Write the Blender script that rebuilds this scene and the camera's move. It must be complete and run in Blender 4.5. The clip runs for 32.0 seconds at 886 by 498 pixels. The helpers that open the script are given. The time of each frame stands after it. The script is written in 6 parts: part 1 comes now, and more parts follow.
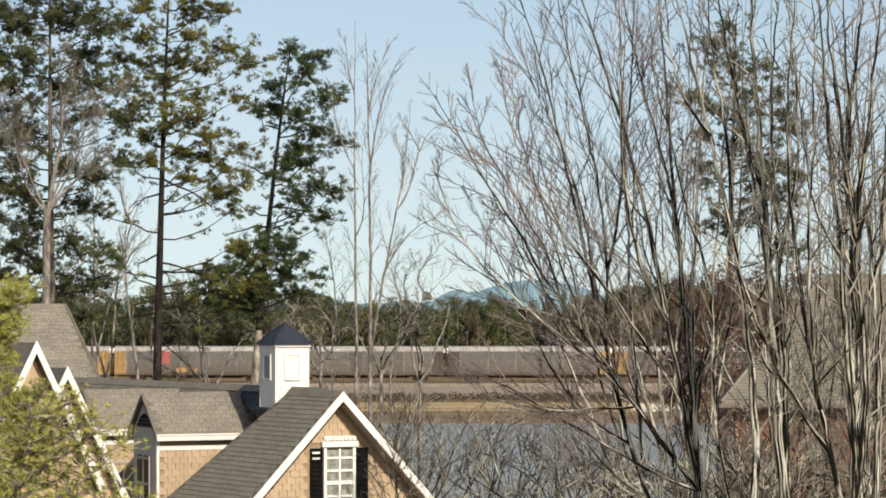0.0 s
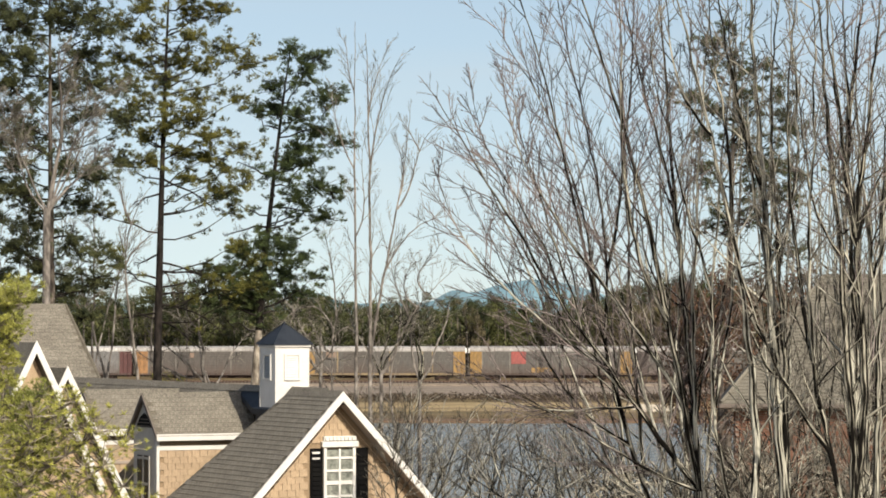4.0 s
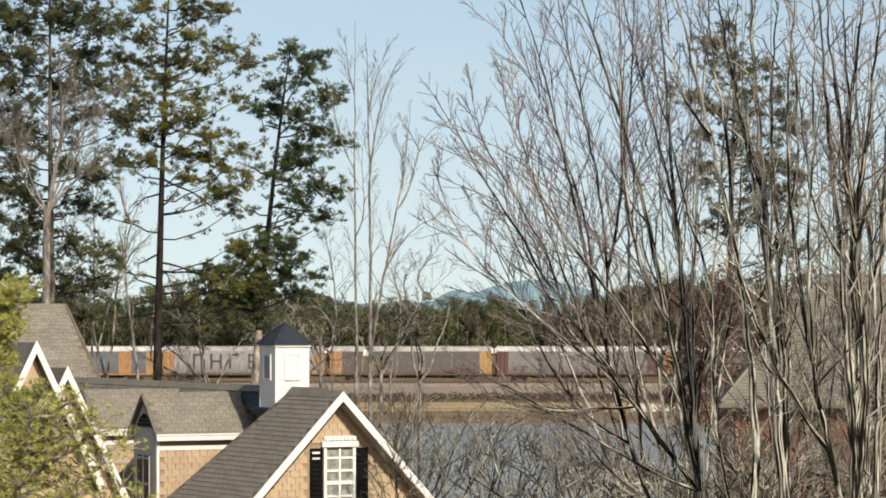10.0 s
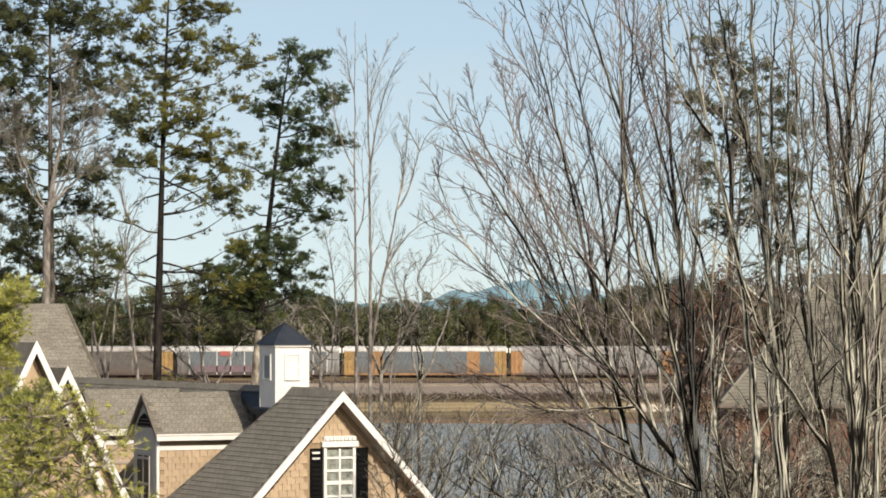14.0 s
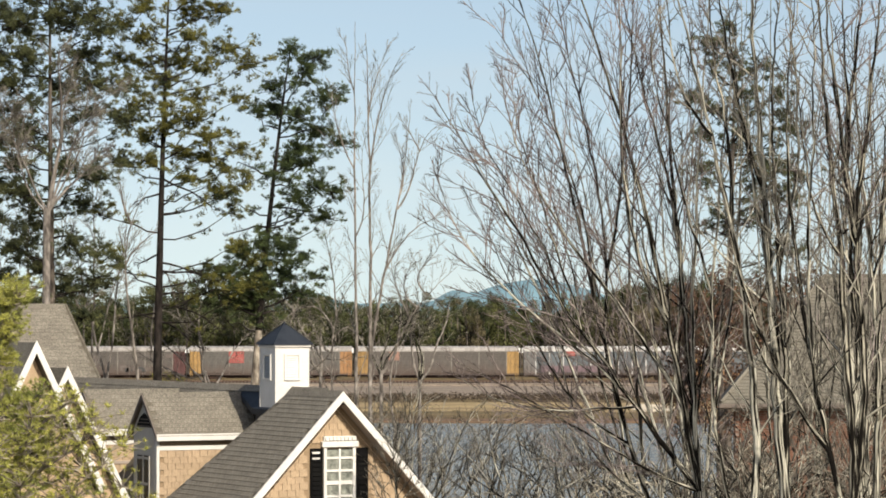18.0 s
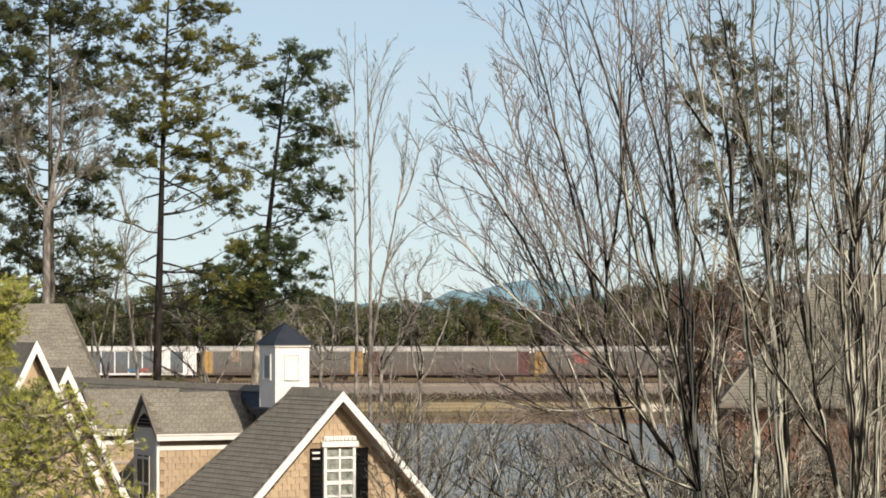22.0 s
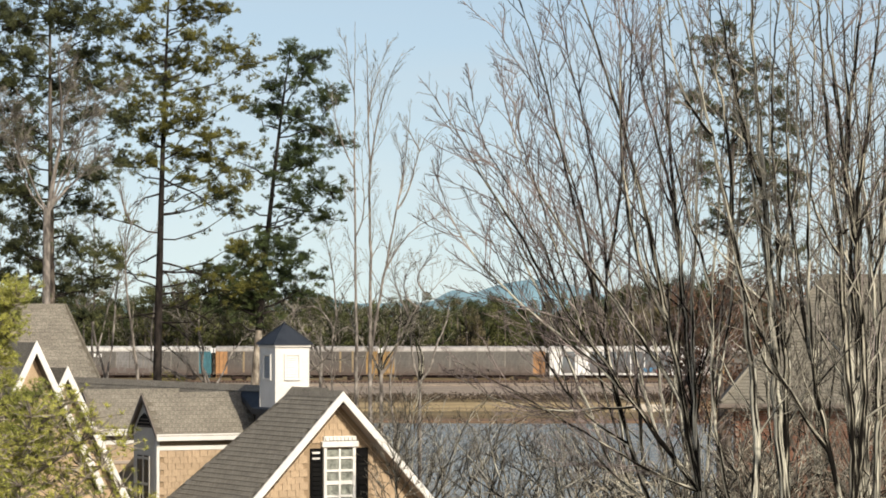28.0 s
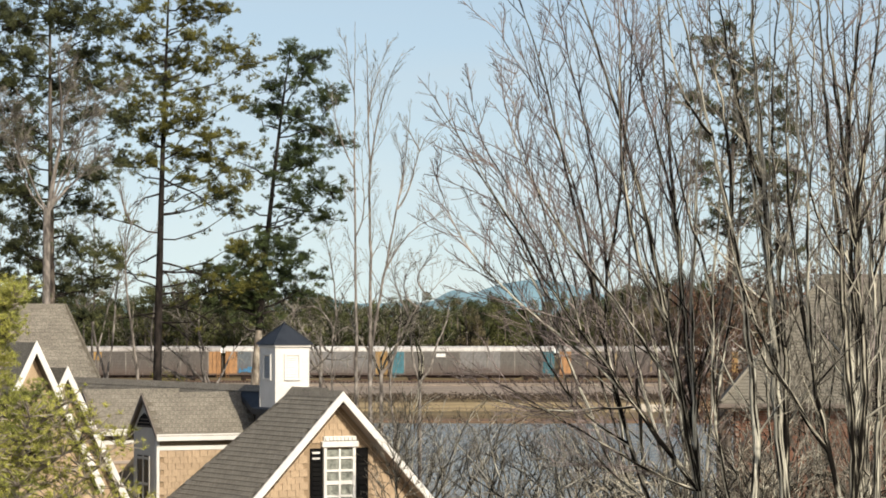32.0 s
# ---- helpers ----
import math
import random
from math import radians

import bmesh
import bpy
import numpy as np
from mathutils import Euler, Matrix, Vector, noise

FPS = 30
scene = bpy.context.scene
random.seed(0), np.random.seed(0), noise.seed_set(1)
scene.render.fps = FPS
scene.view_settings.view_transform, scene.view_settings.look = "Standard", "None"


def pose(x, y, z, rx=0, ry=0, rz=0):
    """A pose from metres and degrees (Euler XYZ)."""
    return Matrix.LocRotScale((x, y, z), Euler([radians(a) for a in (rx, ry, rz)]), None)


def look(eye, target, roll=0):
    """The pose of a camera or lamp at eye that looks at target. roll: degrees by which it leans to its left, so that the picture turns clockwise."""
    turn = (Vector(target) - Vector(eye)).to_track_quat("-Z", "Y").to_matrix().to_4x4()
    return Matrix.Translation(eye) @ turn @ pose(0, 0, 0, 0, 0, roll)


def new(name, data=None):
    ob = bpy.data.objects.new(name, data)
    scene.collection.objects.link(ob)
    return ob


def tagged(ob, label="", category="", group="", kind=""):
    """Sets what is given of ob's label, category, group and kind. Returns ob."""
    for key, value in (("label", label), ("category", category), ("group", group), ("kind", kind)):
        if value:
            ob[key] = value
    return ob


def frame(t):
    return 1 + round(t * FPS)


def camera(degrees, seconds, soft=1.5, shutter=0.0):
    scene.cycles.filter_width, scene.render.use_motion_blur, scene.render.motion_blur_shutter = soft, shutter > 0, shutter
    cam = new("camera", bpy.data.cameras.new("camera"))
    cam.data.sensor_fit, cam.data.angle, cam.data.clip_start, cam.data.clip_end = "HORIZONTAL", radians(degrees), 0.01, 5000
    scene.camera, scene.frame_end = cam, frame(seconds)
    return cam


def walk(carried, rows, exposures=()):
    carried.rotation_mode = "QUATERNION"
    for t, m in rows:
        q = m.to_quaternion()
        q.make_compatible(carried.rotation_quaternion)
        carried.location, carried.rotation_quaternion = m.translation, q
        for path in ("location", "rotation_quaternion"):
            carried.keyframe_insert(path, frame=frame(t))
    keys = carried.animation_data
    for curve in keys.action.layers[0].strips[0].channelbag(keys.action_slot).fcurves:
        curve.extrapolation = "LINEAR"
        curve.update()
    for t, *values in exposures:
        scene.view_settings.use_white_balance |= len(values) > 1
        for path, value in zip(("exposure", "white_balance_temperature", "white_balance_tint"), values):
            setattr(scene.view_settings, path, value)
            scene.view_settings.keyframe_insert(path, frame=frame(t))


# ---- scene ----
# The camera: fixed, high up, looking far out with a long lens.
cam = camera(16.0, 32.0, soft=1.75)
EYE = Vector((0.0, 0.0, 10.5))
STAND = look(EYE, (0.0, 100.0, 10.5 + 2.223))
walk(cam, [(0.0, STAND), (32.0, STAND)], exposures=[(0.0, 0.17, 7300, 8.4), (32.0, 0.17, 7300, 8.4)])

# ---- light ----
SUN_WAY = Vector((0.46, -0.888, 0.0)).normalized()
SUN_UP = radians(34)
world = bpy.data.worlds.new("world")
scene.world = world
world.use_nodes = True
wn = world.node_tree
sky = wn.nodes.new("ShaderNodeTexSky")
sky.sky_type = "NISHITA"
sky.sun_disc = False
sky.sun_elevation = SUN_UP
sky.sun_rotation = math.atan2(SUN_WAY.x, SUN_WAY.y)
sky.altitude = 0
sky.air_density, sky.dust_density, sky.ozone_density = 1.0, 1.7, 1.1
wn.nodes["Background"].inputs[1].default_value = 0.144
sky_way, sky_lift = wn.nodes.new("ShaderNodeTexCoord"), wn.nodes.new("ShaderNodeVectorMath")
sky_lift.inputs[1].default_value = (0, 0, 0.105)
wn.links.new(sky_way.outputs["Generated"], sky_lift.inputs[0])
wn.links.new(sky_lift.outputs[0], sky.inputs["Vector"])
# a thin high veil of cloud that pales the blue in long streaks
veil_map, veil, veil_range, grey, veil_mix = wn.nodes.new("ShaderNodeMapping"), wn.nodes.new("ShaderNodeTexNoise"), wn.nodes.new("ShaderNodeMapRange"), wn.nodes.new("ShaderNodeRGBToBW"), wn.nodes.new("ShaderNodeMix")
veil_map.inputs["Scale"].default_value = (5.0, 5.0, 24.0)
veil.inputs["Scale"].default_value, veil.inputs["Detail"].default_value, veil.inputs["Distortion"].default_value = 1.6, 4.0, 0.8
veil_range.inputs["From Min"].default_value, veil_range.inputs["From Max"].default_value = 0.35, 0.7
veil_range.inputs["To Min"].default_value, veil_range.inputs["To Max"].default_value = 0.06, 0.18
veil_mix.data_type = "RGBA"
brighter = wn.nodes.new("ShaderNodeMath")
brighter.operation = "MULTIPLY"
brighter.inputs[1].default_value = 1.08
wn.links.new(sky_way.outputs["Generated"], veil_map.inputs[0])
wn.links.new(veil_map.outputs[0], veil.inputs["Vector"])
wn.links.new(veil.outputs["Fac"], veil_range.inputs["Value"])
height, haze, both = wn.nodes.new("ShaderNodeSeparateXYZ"), wn.nodes.new("ShaderNodeMapRange"), wn.nodes.new("ShaderNodeMath")
haze.inputs["From Min"].default_value, haze.inputs["From Max"].default_value = 0.0, 0.11
haze.inputs["To Min"].default_value, haze.inputs["To Max"].default_value = 0.18, 0.0
wn.links.new(sky_way.outputs["Generated"], height.inputs[0])
wn.links.new(height.outputs["Z"], haze.inputs["Value"])
wn.links.new(haze.outputs[0], both.inputs[0])
wn.links.new(veil_range.outputs[0], both.inputs[1])
wn.links.new(both.outputs[0], veil_mix.inputs["Factor"])
wn.links.new(sky.outputs[0], grey.inputs[0])
wn.links.new(grey.outputs[0], brighter.inputs[0])
wn.links.new(sky.outputs[0], veil_mix.inputs["A"])
wn.links.new(brighter.outputs[0], veil_mix.inputs["B"])
wn.links.new(veil_mix.outputs["Result"], wn.nodes["Background"].inputs[0])

sun_data = bpy.data.lights.new("sun", "SUN")
sun_data.energy, sun_data.angle, sun_data.color = 5.0, radians(0.53), (1.0, 0.945, 0.865)
sun = new("sun", sun_data)
sun.matrix_world = look(SUN_WAY * 60 * math.cos(SUN_UP) + Vector((0, 0, 60 * math.sin(SUN_UP))), (0, 0, 0))


# ---- materials ----
def material(name, colour, second=None, scale=4.0, rough=0.8, metal=0.0, bump=0.0, fine=40.0, vary=0.0, island=0.0, patch=0.5, stretch=(1, 1, 1), coords="Object", grime=0.35, edge=0.15):
    """Two noises over the surface: wide patches mix colour and second, fine grain breaks both up. vary: by object; island: by loose piece."""
    m = bpy.data.materials.new(name)
    m.use_nodes = True
    t = m.node_tree
    n, l = t.nodes, t.links
    b = n["Principled BSDF"]
    b.inputs["Roughness"].default_value, b.inputs["Metallic"].default_value = rough, metal
    if rough > 0.8:
        b.inputs["Specular IOR Level"].default_value = 0.1
    tc, mp = n.new("ShaderNodeTexCoord"), n.new("ShaderNodeMapping")
    mp.inputs["Scale"].default_value = stretch
    if coords == "Grain":
        run = n.new("ShaderNodeAttribute")
        run.attribute_name = "grain"
        l.new(run.outputs["Vector"], mp.inputs[0])
    else:
        l.new(tc.outputs[coords], mp.inputs[0])
    wide, grain = n.new("ShaderNodeTexNoise"), n.new("ShaderNodeTexNoise")
    wide.inputs["Scale"].default_value, wide.inputs["Detail"].default_value = scale, 5
    grain.inputs["Scale"].default_value, grain.inputs["Detail"].default_value = fine, 3
    for node in (wide, grain):
        l.new(mp.outputs[0], node.inputs["Vector"])
    ramp = n.new("ShaderNodeValToRGB")
    ramp.color_ramp.elements[0].position, ramp.color_ramp.elements[1].position = patch - edge, patch + edge
    ramp.color_ramp.elements[0].color = (*colour, 1)
    ramp.color_ramp.elements[1].color = (*(second or [c * 0.75 for c in colour]), 1)
    l.new(wide.outputs["Fac"], ramp.inputs[0])
    last = ramp.outputs[0]

    def shade(source, low, high):
        nonlocal last
        rng, mix = n.new("ShaderNodeMapRange"), n.new("ShaderNodeMix")
        rng.inputs["From Min"].default_value, rng.inputs["From Max"].default_value = (0.3, 0.7) if source.name == "Fac" else (0.0, 1.0)
        rng.inputs["To Min"].default_value, rng.inputs["To Max"].default_value = low, high
        l.new(source, rng.inputs["Value"])
        mix.data_type, mix.blend_type = "RGBA", "MULTIPLY"
        mix.inputs["Factor"].default_value = 1.0
        l.new(last, mix.inputs["A"])
        l.new(rng.outputs[0], mix.inputs["B"])
        last = mix.outputs["Result"]

    shade(grain.outputs["Fac"], 1 - grime, 1 + grime * 0.6)
    if vary:
        shade(n.new("ShaderNodeObjectInfo").outputs["Random"], 1 - vary, 1 + vary)
    if island:
        shade(n.new("ShaderNodeNewGeometry").outputs["Random Per Island"], 1 - island, 1 + island)
    l.new(last, b.inputs["Base Color"])
    if bump:
        bp = n.new("ShaderNodeBump")
        bp.inputs["Strength"].default_value, bp.inputs["Distance"].default_value = bump, 0.02
        l.new(grain.outputs["Fac"], bp.inputs["Height"])
        l.new(bp.outputs[0], b.inputs["Normal"])
    return m


def needles(name, colour, second, scale=0.35, island=0.35, patch=0.5):
    m = material(name, colour, second, scale=scale, rough=0.6, fine=3.0, island=island, patch=patch)
    b = m.node_tree.nodes["Principled BSDF"]
    b.inputs["Specular IOR Level"].default_value = 0.15
    return m


ASPHALT_ROOF = material("asphalt_shingle", (0.196, 0.18, 0.153), (0.165, 0.15, 0.128), scale=1.3, rough=0.9, bump=0.5, fine=24, grime=0.45, vary=0.11)
ASPHALT_ROOF_REST = material("asphalt_shingle_field", (0.196, 0.18, 0.153), (0.165, 0.15, 0.128), scale=1.3, rough=0.9, bump=0.5, fine=24, grime=0.45, island=0.11)
ASPHALT_BROWN = material("brown_asphalt_shingle", (0.185, 0.172, 0.145), (0.150, 0.138, 0.116), scale=0.8, rough=0.95, bump=0.5, fine=40, vary=0.05)
ASPHALT_BASE = material("roof_underlay", (0.150, 0.134, 0.110), rough=0.95, bump=0.3)
CEDAR = material("stained_cedar", (0.41, 0.305, 0.205), (0.36, 0.262, 0.172), scale=2.0, rough=0.75, bump=0.3, fine=30, vary=0.08, stretch=(6, 6, 1))
CEDAR_BASE = material("cedar_backing", (0.30, 0.22, 0.145), (0.26, 0.19, 0.125), scale=2.0, rough=0.85, fine=30, stretch=(6, 6, 1))
WHITE_PAINT = material("white_paint", (0.622, 0.614, 0.599), (0.56, 0.552, 0.537), scale=3, rough=0.5, grime=0.06, fine=20)
GREY_PAINT = material("grey_painted_siding", (0.488, 0.467, 0.433), (0.413, 0.39, 0.367), scale=2, rough=0.6, grime=0.1)
SOFFIT = material("brown_soffit", (0.375, 0.315, 0.27), (0.315, 0.262, 0.225), scale=2, rough=0.7, grime=0.12)
VERGE = material("dark_brown_trim", (0.13, 0.105, 0.09), (0.10, 0.085, 0.075), scale=2, rough=0.7, grime=0.12)
SHUTTER_PAINT = material("black_shutter_paint", (0.003, 0.003, 0.0034), (0.005, 0.005, 0.005), scale=3, rough=0.9, grime=0.1)
SHUTTER_PAINT.node_tree.nodes["Principled BSDF"].inputs["Specular IOR Level"].default_value = 0.1
SLATE_METAL_AND_SHADE = material("dark_blue_metal_and_roof_shade", (0.016, 0.021, 0.031), (0.024, 0.030, 0.041), scale=3, rough=0.6, grime=0.2)
SLATE_METAL_AND_SHADE.node_tree.nodes["Principled BSDF"].inputs["Specular IOR Level"].default_value = 0.2
LOUVRE_BLUE = material("blue_grey_louvre", (0.30, 0.325, 0.35), rough=0.6)
SHADE_SHEET = material("painted_interior_shade", (0.0144, 0.013, 0.0116), rough=0.95)
LACE = material("curtain_cloth", (0.27, 0.285, 0.255), (0.13, 0.14, 0.125), scale=6, rough=0.9)
BRICK = material("red_brick", (0.195, 0.10, 0.07), (0.135, 0.075, 0.055), scale=2.5, rough=0.9, bump=0.3, vary=0.2)
MORTAR = material("mortar", (0.245, 0.195, 0.166), rough=0.95, bump=0.2)
GLASS = material("window_glass", (0.0144, 0.0173, 0.0217), rough=0.08, grime=0.02)
BARK_PINE_DARK = material("dark_pine_bark", (0.032, 0.027, 0.025), (0.010, 0.009, 0.009), scale=3.5, rough=0.95, bump=0.9, fine=9, stretch=(1, 1, 0.4), grime=0.5)
# also paints sunlight onto the leaning pine's lower trunk
BARK_TAN = material("tan_pine_bark", (0.37, 0.33, 0.28), (0.13, 0.11, 0.092), scale=3.5, rough=0.95, bump=0.9, fine=9, stretch=(1, 1, 0.4), grime=0.5)
BARK_PINE = material("pine_bark", (0.15, 0.128, 0.11), (0.03, 0.025, 0.023), scale=3.5, rough=0.95, bump=0.9, fine=9, stretch=(1, 1, 0.4), grime=0.5)
# pale and near-black streaks paint sunlit and shaded stem sides into both barks
BARK_GREY_SHADE = material("grey_bark_shade_streaks", (0.50, 0.485, 0.415), (0.007, 0.006, 0.005), scale=30, rough=0.95, bump=0.9, fine=60, stretch=(1, 1, 0.05), coords="Grain", grime=0.6, patch=0.495, edge=0.04)
BARK_DARK_SHADE = material("dark_bark_and_shade", (0.008, 0.007, 0.006), (0.38, 0.36, 0.30), scale=30, rough=1.0, bump=0.8, fine=60, stretch=(1, 1, 0.05), coords="Grain", grime=0.5, patch=0.575, edge=0.05)
BARK_PALE = material("pale_grey_bark", (0.27, 0.245, 0.225), (0.07, 0.062, 0.058), scale=4, rough=0.95, bump=0.6, fine=9, stretch=(1, 1, 0.4), grime=0.4)
TWIG_RED = material("reddish_twig", (0.28, 0.235, 0.23), (0.04, 0.032, 0.031), scale=1.5, rough=0.85, island=0.35)
TWIG_GREY = material("grey_twig", (0.30, 0.28, 0.24), (0.022, 0.019, 0.016), scale=1.5, rough=0.85, island=0.4)
TWIG_DARK = material("dark_twig", (0.25, 0.225, 0.19), (0.014, 0.012, 0.010), scale=1.5, rough=0.85, island=0.4)
TWIG_PALE = material("pale_dry_twig", (0.46, 0.42, 0.34), (0.09, 0.075, 0.062), scale=1.5, rough=0.85, island=0.4)
# pine needles: first tone paints sunlit tufts, second the shaded ones
NEEDLE_OLIVE = needles("olive_needles_lit_shaded", (0.19, 0.18, 0.045), (0.014, 0.022, 0.010), scale=2.0, island=0.4, patch=0.50)
NEEDLE_GREEN = needles("green_needles_lit_shaded", (0.098, 0.13, 0.048), (0.014, 0.025, 0.013), scale=2.0, island=0.4, patch=0.48)
NEEDLE_GREY = needles("grey_green_needles_lit_shaded", (0.118, 0.128, 0.055), (0.022, 0.030, 0.018), scale=2.0, island=0.4, patch=0.48)
NEEDLE_YOUNG = needles("bright_young_needles_lit_shaded", (0.42, 0.41, 0.105), (0.18, 0.205, 0.06), scale=0.9, island=0.3)
LEAF_RUST = needles("rust_dry_leaves", (0.155, 0.085, 0.055), (0.085, 0.050, 0.035))
# near-black second tone paints the shaded gaps among the far crowns
WOOD_FAR_GREEN = needles("far_wood_green_shade_gaps", (0.100, 0.106, 0.040), (0.018, 0.027, 0.013), scale=0.16, island=0.15)
WOOD_FAR_BROWN = needles("far_wood_brown", (0.112, 0.096, 0.056), (0.062, 0.053, 0.033), scale=0.06)
GROUND = material("winter_grass_ground", (0.188, 0.145, 0.0798), (0.123, 0.089, 0.0564), scale=0.09, rough=0.95, fine=1.6)
TAN_GRASS = material("dry_tan_grass", (0.375, 0.291, 0.16), (0.254, 0.188, 0.113), scale=0.12, rough=0.95, fine=1.2, stretch=(0.3, 1, 1))
SAND = material("pale_sand", (0.693, 0.615, 0.491), (0.559, 0.481, 0.369), scale=0.4, rough=0.95, fine=3)
MUD = material("brown_lake_bank", (0.188, 0.127, 0.0848), (0.141, 0.0941, 0.0705), scale=0.2, rough=0.95, fine=1.5, stretch=(0.4, 1, 1))
GRAVEL = material("pale_gravel", (0.291, 0.239, 0.197), (0.216, 0.178, 0.145), scale=0.15, rough=0.95, fine=2.5, stretch=(0.35, 1, 1))
SCRUB = material("dark_brown_scrub", (0.0542, 0.0419, 0.0325), (0.0795, 0.0614, 0.0433), scale=0.3, rough=0.95, fine=2, island=0.35)
HILL = material("haze_painted_hill", (0.165, 0.275, 0.335), (0.15, 0.255, 0.315), scale=0.004, rough=1.0, fine=0.02, grime=0.12)
RAIL_STEEL = material("rail_steel", (0.181, 0.123, 0.0941), rough=0.5, metal=0.7)
WHEEL_STEEL = material("wheel_steel", (0.0722, 0.0542, 0.0433), rough=0.6, metal=0.5)
UNDERFRAME = material("rusty_underframe", (0.047, 0.0289, 0.0231), (0.0325, 0.0231, 0.0202), scale=1.2, rough=0.85)


def water_material():
    m = bpy.data.materials.new("lake_water")
    m.use_nodes = True
    n, l = m.node_tree.nodes, m.node_tree.links
    b = n["Principled BSDF"]
    b.inputs["Base Color"].default_value = (0.165, 0.155, 0.125, 1)
    b.inputs["Roughness"].default_value = 0.2
    b.inputs["IOR"].default_value = 1.18
    tc, mp, a, c = n.new("ShaderNodeTexCoord"), n.new("ShaderNodeMapping"), n.new("ShaderNodeTexNoise"), n.new("ShaderNodeTexNoise")
    mp.inputs["Scale"].default_value = (1.0, 0.35, 1.0)
    l.new(tc.outputs["Object"], mp.inputs[0])
    a.inputs["Scale"].default_value, a.inputs["Detail"].default_value = 0.7, 5
    c.inputs["Scale"].default_value = 0.08
    add, bp = n.new("ShaderNodeMath"), n.new("ShaderNodeBump")
    for node in (a, c):
        l.new(mp.outputs[0], node.inputs["Vector"])
    l.new(a.outputs["Fac"], add.inputs[0])
    l.new(c.outputs["Fac"], add.inputs[1])
    bp.inputs["Strength"].default_value, bp.inputs["Distance"].default_value = 1.0, 1.8
    l.new(add.outputs[0], bp.inputs["Height"])
    l.new(bp.outputs[0], b.inputs["Normal"])
    return m


WATER = water_material()


# ---- building tools ----
class Geo:
    """Collects vertices and faces, then becomes one mesh."""

    def __init__(self):
        self.v, self.f, self.s = [], [], []

    def box(self, x0, y0, z0, x1, y1, z1, c=0.0):
        """A box between two corners, its edges chamfered by c."""
        lo, hi = (x0, y0, z0), (x1, y1, z1)
        c = min(c, *(0.45 * (b - a) for a, b in zip(lo, hi)))
        k = len(self.v)
        if c <= 0:
            self.v += [(x, y, z) for z in (z0, z1) for y in (y0, y1) for x in (x0, x1)]
            self.f += [tuple(k + i for i in q) for q in ((0, 2, 3, 1), (4, 5, 7, 6), (0, 1, 5, 4), (2, 6, 7, 3), (0, 4, 6, 2), (1, 3, 7, 5))]
            return self
        index = {}
        for s in [(a, b, d) for a in (0, 1) for b in (0, 1) for d in (0, 1)]:
            for axis in range(3):
                p = [(lo[i] if s[i] == 0 else hi[i]) for i in range(3)]
                for i in range(3):
                    if i != axis:
                        p[i] += c if s[i] == 0 else -c
                index[s, axis] = len(self.v)
                self.v.append(tuple(p))
        for axis in range(3):
            o = [i for i in range(3) if i != axis]
            for side in (0, 1):
                ring = []
                for a, b in ((0, 0), (1, 0), (1, 1), (0, 1)):
                    s = [0, 0, 0]
                    s[axis], s[o[0]], s[o[1]] = side, a, b
                    ring.append(index[tuple(s), axis])
                self.f.append(tuple(ring))
            for a in (0, 1):
                for b in (0, 1):
                    s0, s1 = [0, 0, 0], [0, 0, 0]
                    s0[o[0]] = s1[o[0]] = a
                    s0[o[1]] = s1[o[1]] = b
                    s1[axis] = 1
                    s0, s1 = tuple(s0), tuple(s1)
                    self.f.append((index[s0, o[0]], index[s1, o[0]], index[s1, o[1]], index[s0, o[1]]))
        for s in [(a, b, d) for a in (0, 1) for b in (0, 1) for d in (0, 1)]:
            self.f.append(tuple(index[s, axis] for axis in range(3)))
        return self

    def prism(self, ring, way):
        """A flat outline pushed along way."""
        k, n = len(self.v), len(ring)
        way = Vector(way)
        self.v += [tuple(Vector(p)) for p in ring] + [tuple(Vector(p) + way) for p in ring]
        self.f.append(tuple(range(k, k + n)))
        self.f.append(tuple(range(k + 2 * n - 1, k + n - 1, -1)))
        for i in range(n):
            j = (i + 1) % n
            self.f.append((k + i, k + n + i, k + n + j, k + j))
        return self

    def lathe(self, profile, centre=(0, 0, 0), axis="z", sides=16):
        k = len(self.v)
        cx, cy, cz = centre
        for r, h in profile:
            for i in range(sides):
                a = 2 * math.pi * i / sides
                p = (r * math.cos(a), r * math.sin(a), h)
                if axis == "y":
                    p = (p[0], p[2], p[1])
                elif axis == "x":
                    p = (p[2], p[0], p[1])
                self.v.append((p[0] + cx, p[1] + cy, p[2] + cz))
        m = len(profile)
        for a in range(m - 1):
            for i in range(sides):
                j = (i + 1) % sides
                self.f.append((k + a * sides + i, k + a * sides + j, k + (a + 1) * sides + j, k + (a + 1) * sides + i))
        self.f.append(tuple(k + i for i in range(sides))[::-1])
        self.f.append(tuple(k + (m - 1) * sides + i for i in range(sides)))
        return self

    def tube(self, pts, radii, sides=5):
        """A tapering limb through the points."""
        k = len(self.v)
        n = len(pts)
        ref = Vector((0.31, 0.95, 0.05))
        along = 3.7 * pts[0].x + 2.3 * pts[0].z
        for i, p in enumerate(pts):
            along += (p - pts[i - 1]).length if i else 0.0
            d = (pts[min(i + 1, n - 1)] - pts[max(i - 1, 0)]).normalized()
            a = d.cross(ref)
            if a.length < 1e-3:
                a = d.cross(Vector((1, 0, 0)))
            a.normalize()
            b = d.cross(a)
            for s in range(sides):
                w = 2 * math.pi * s / sides
                q = p + (a * math.cos(w) + b * math.sin(w)) * radii[i]
                self.v.append((q.x, q.y, q.z))
                self.s.append((math.cos(w) * radii[0] + pts[0].x, math.sin(w) * radii[0] + pts[0].y, along))
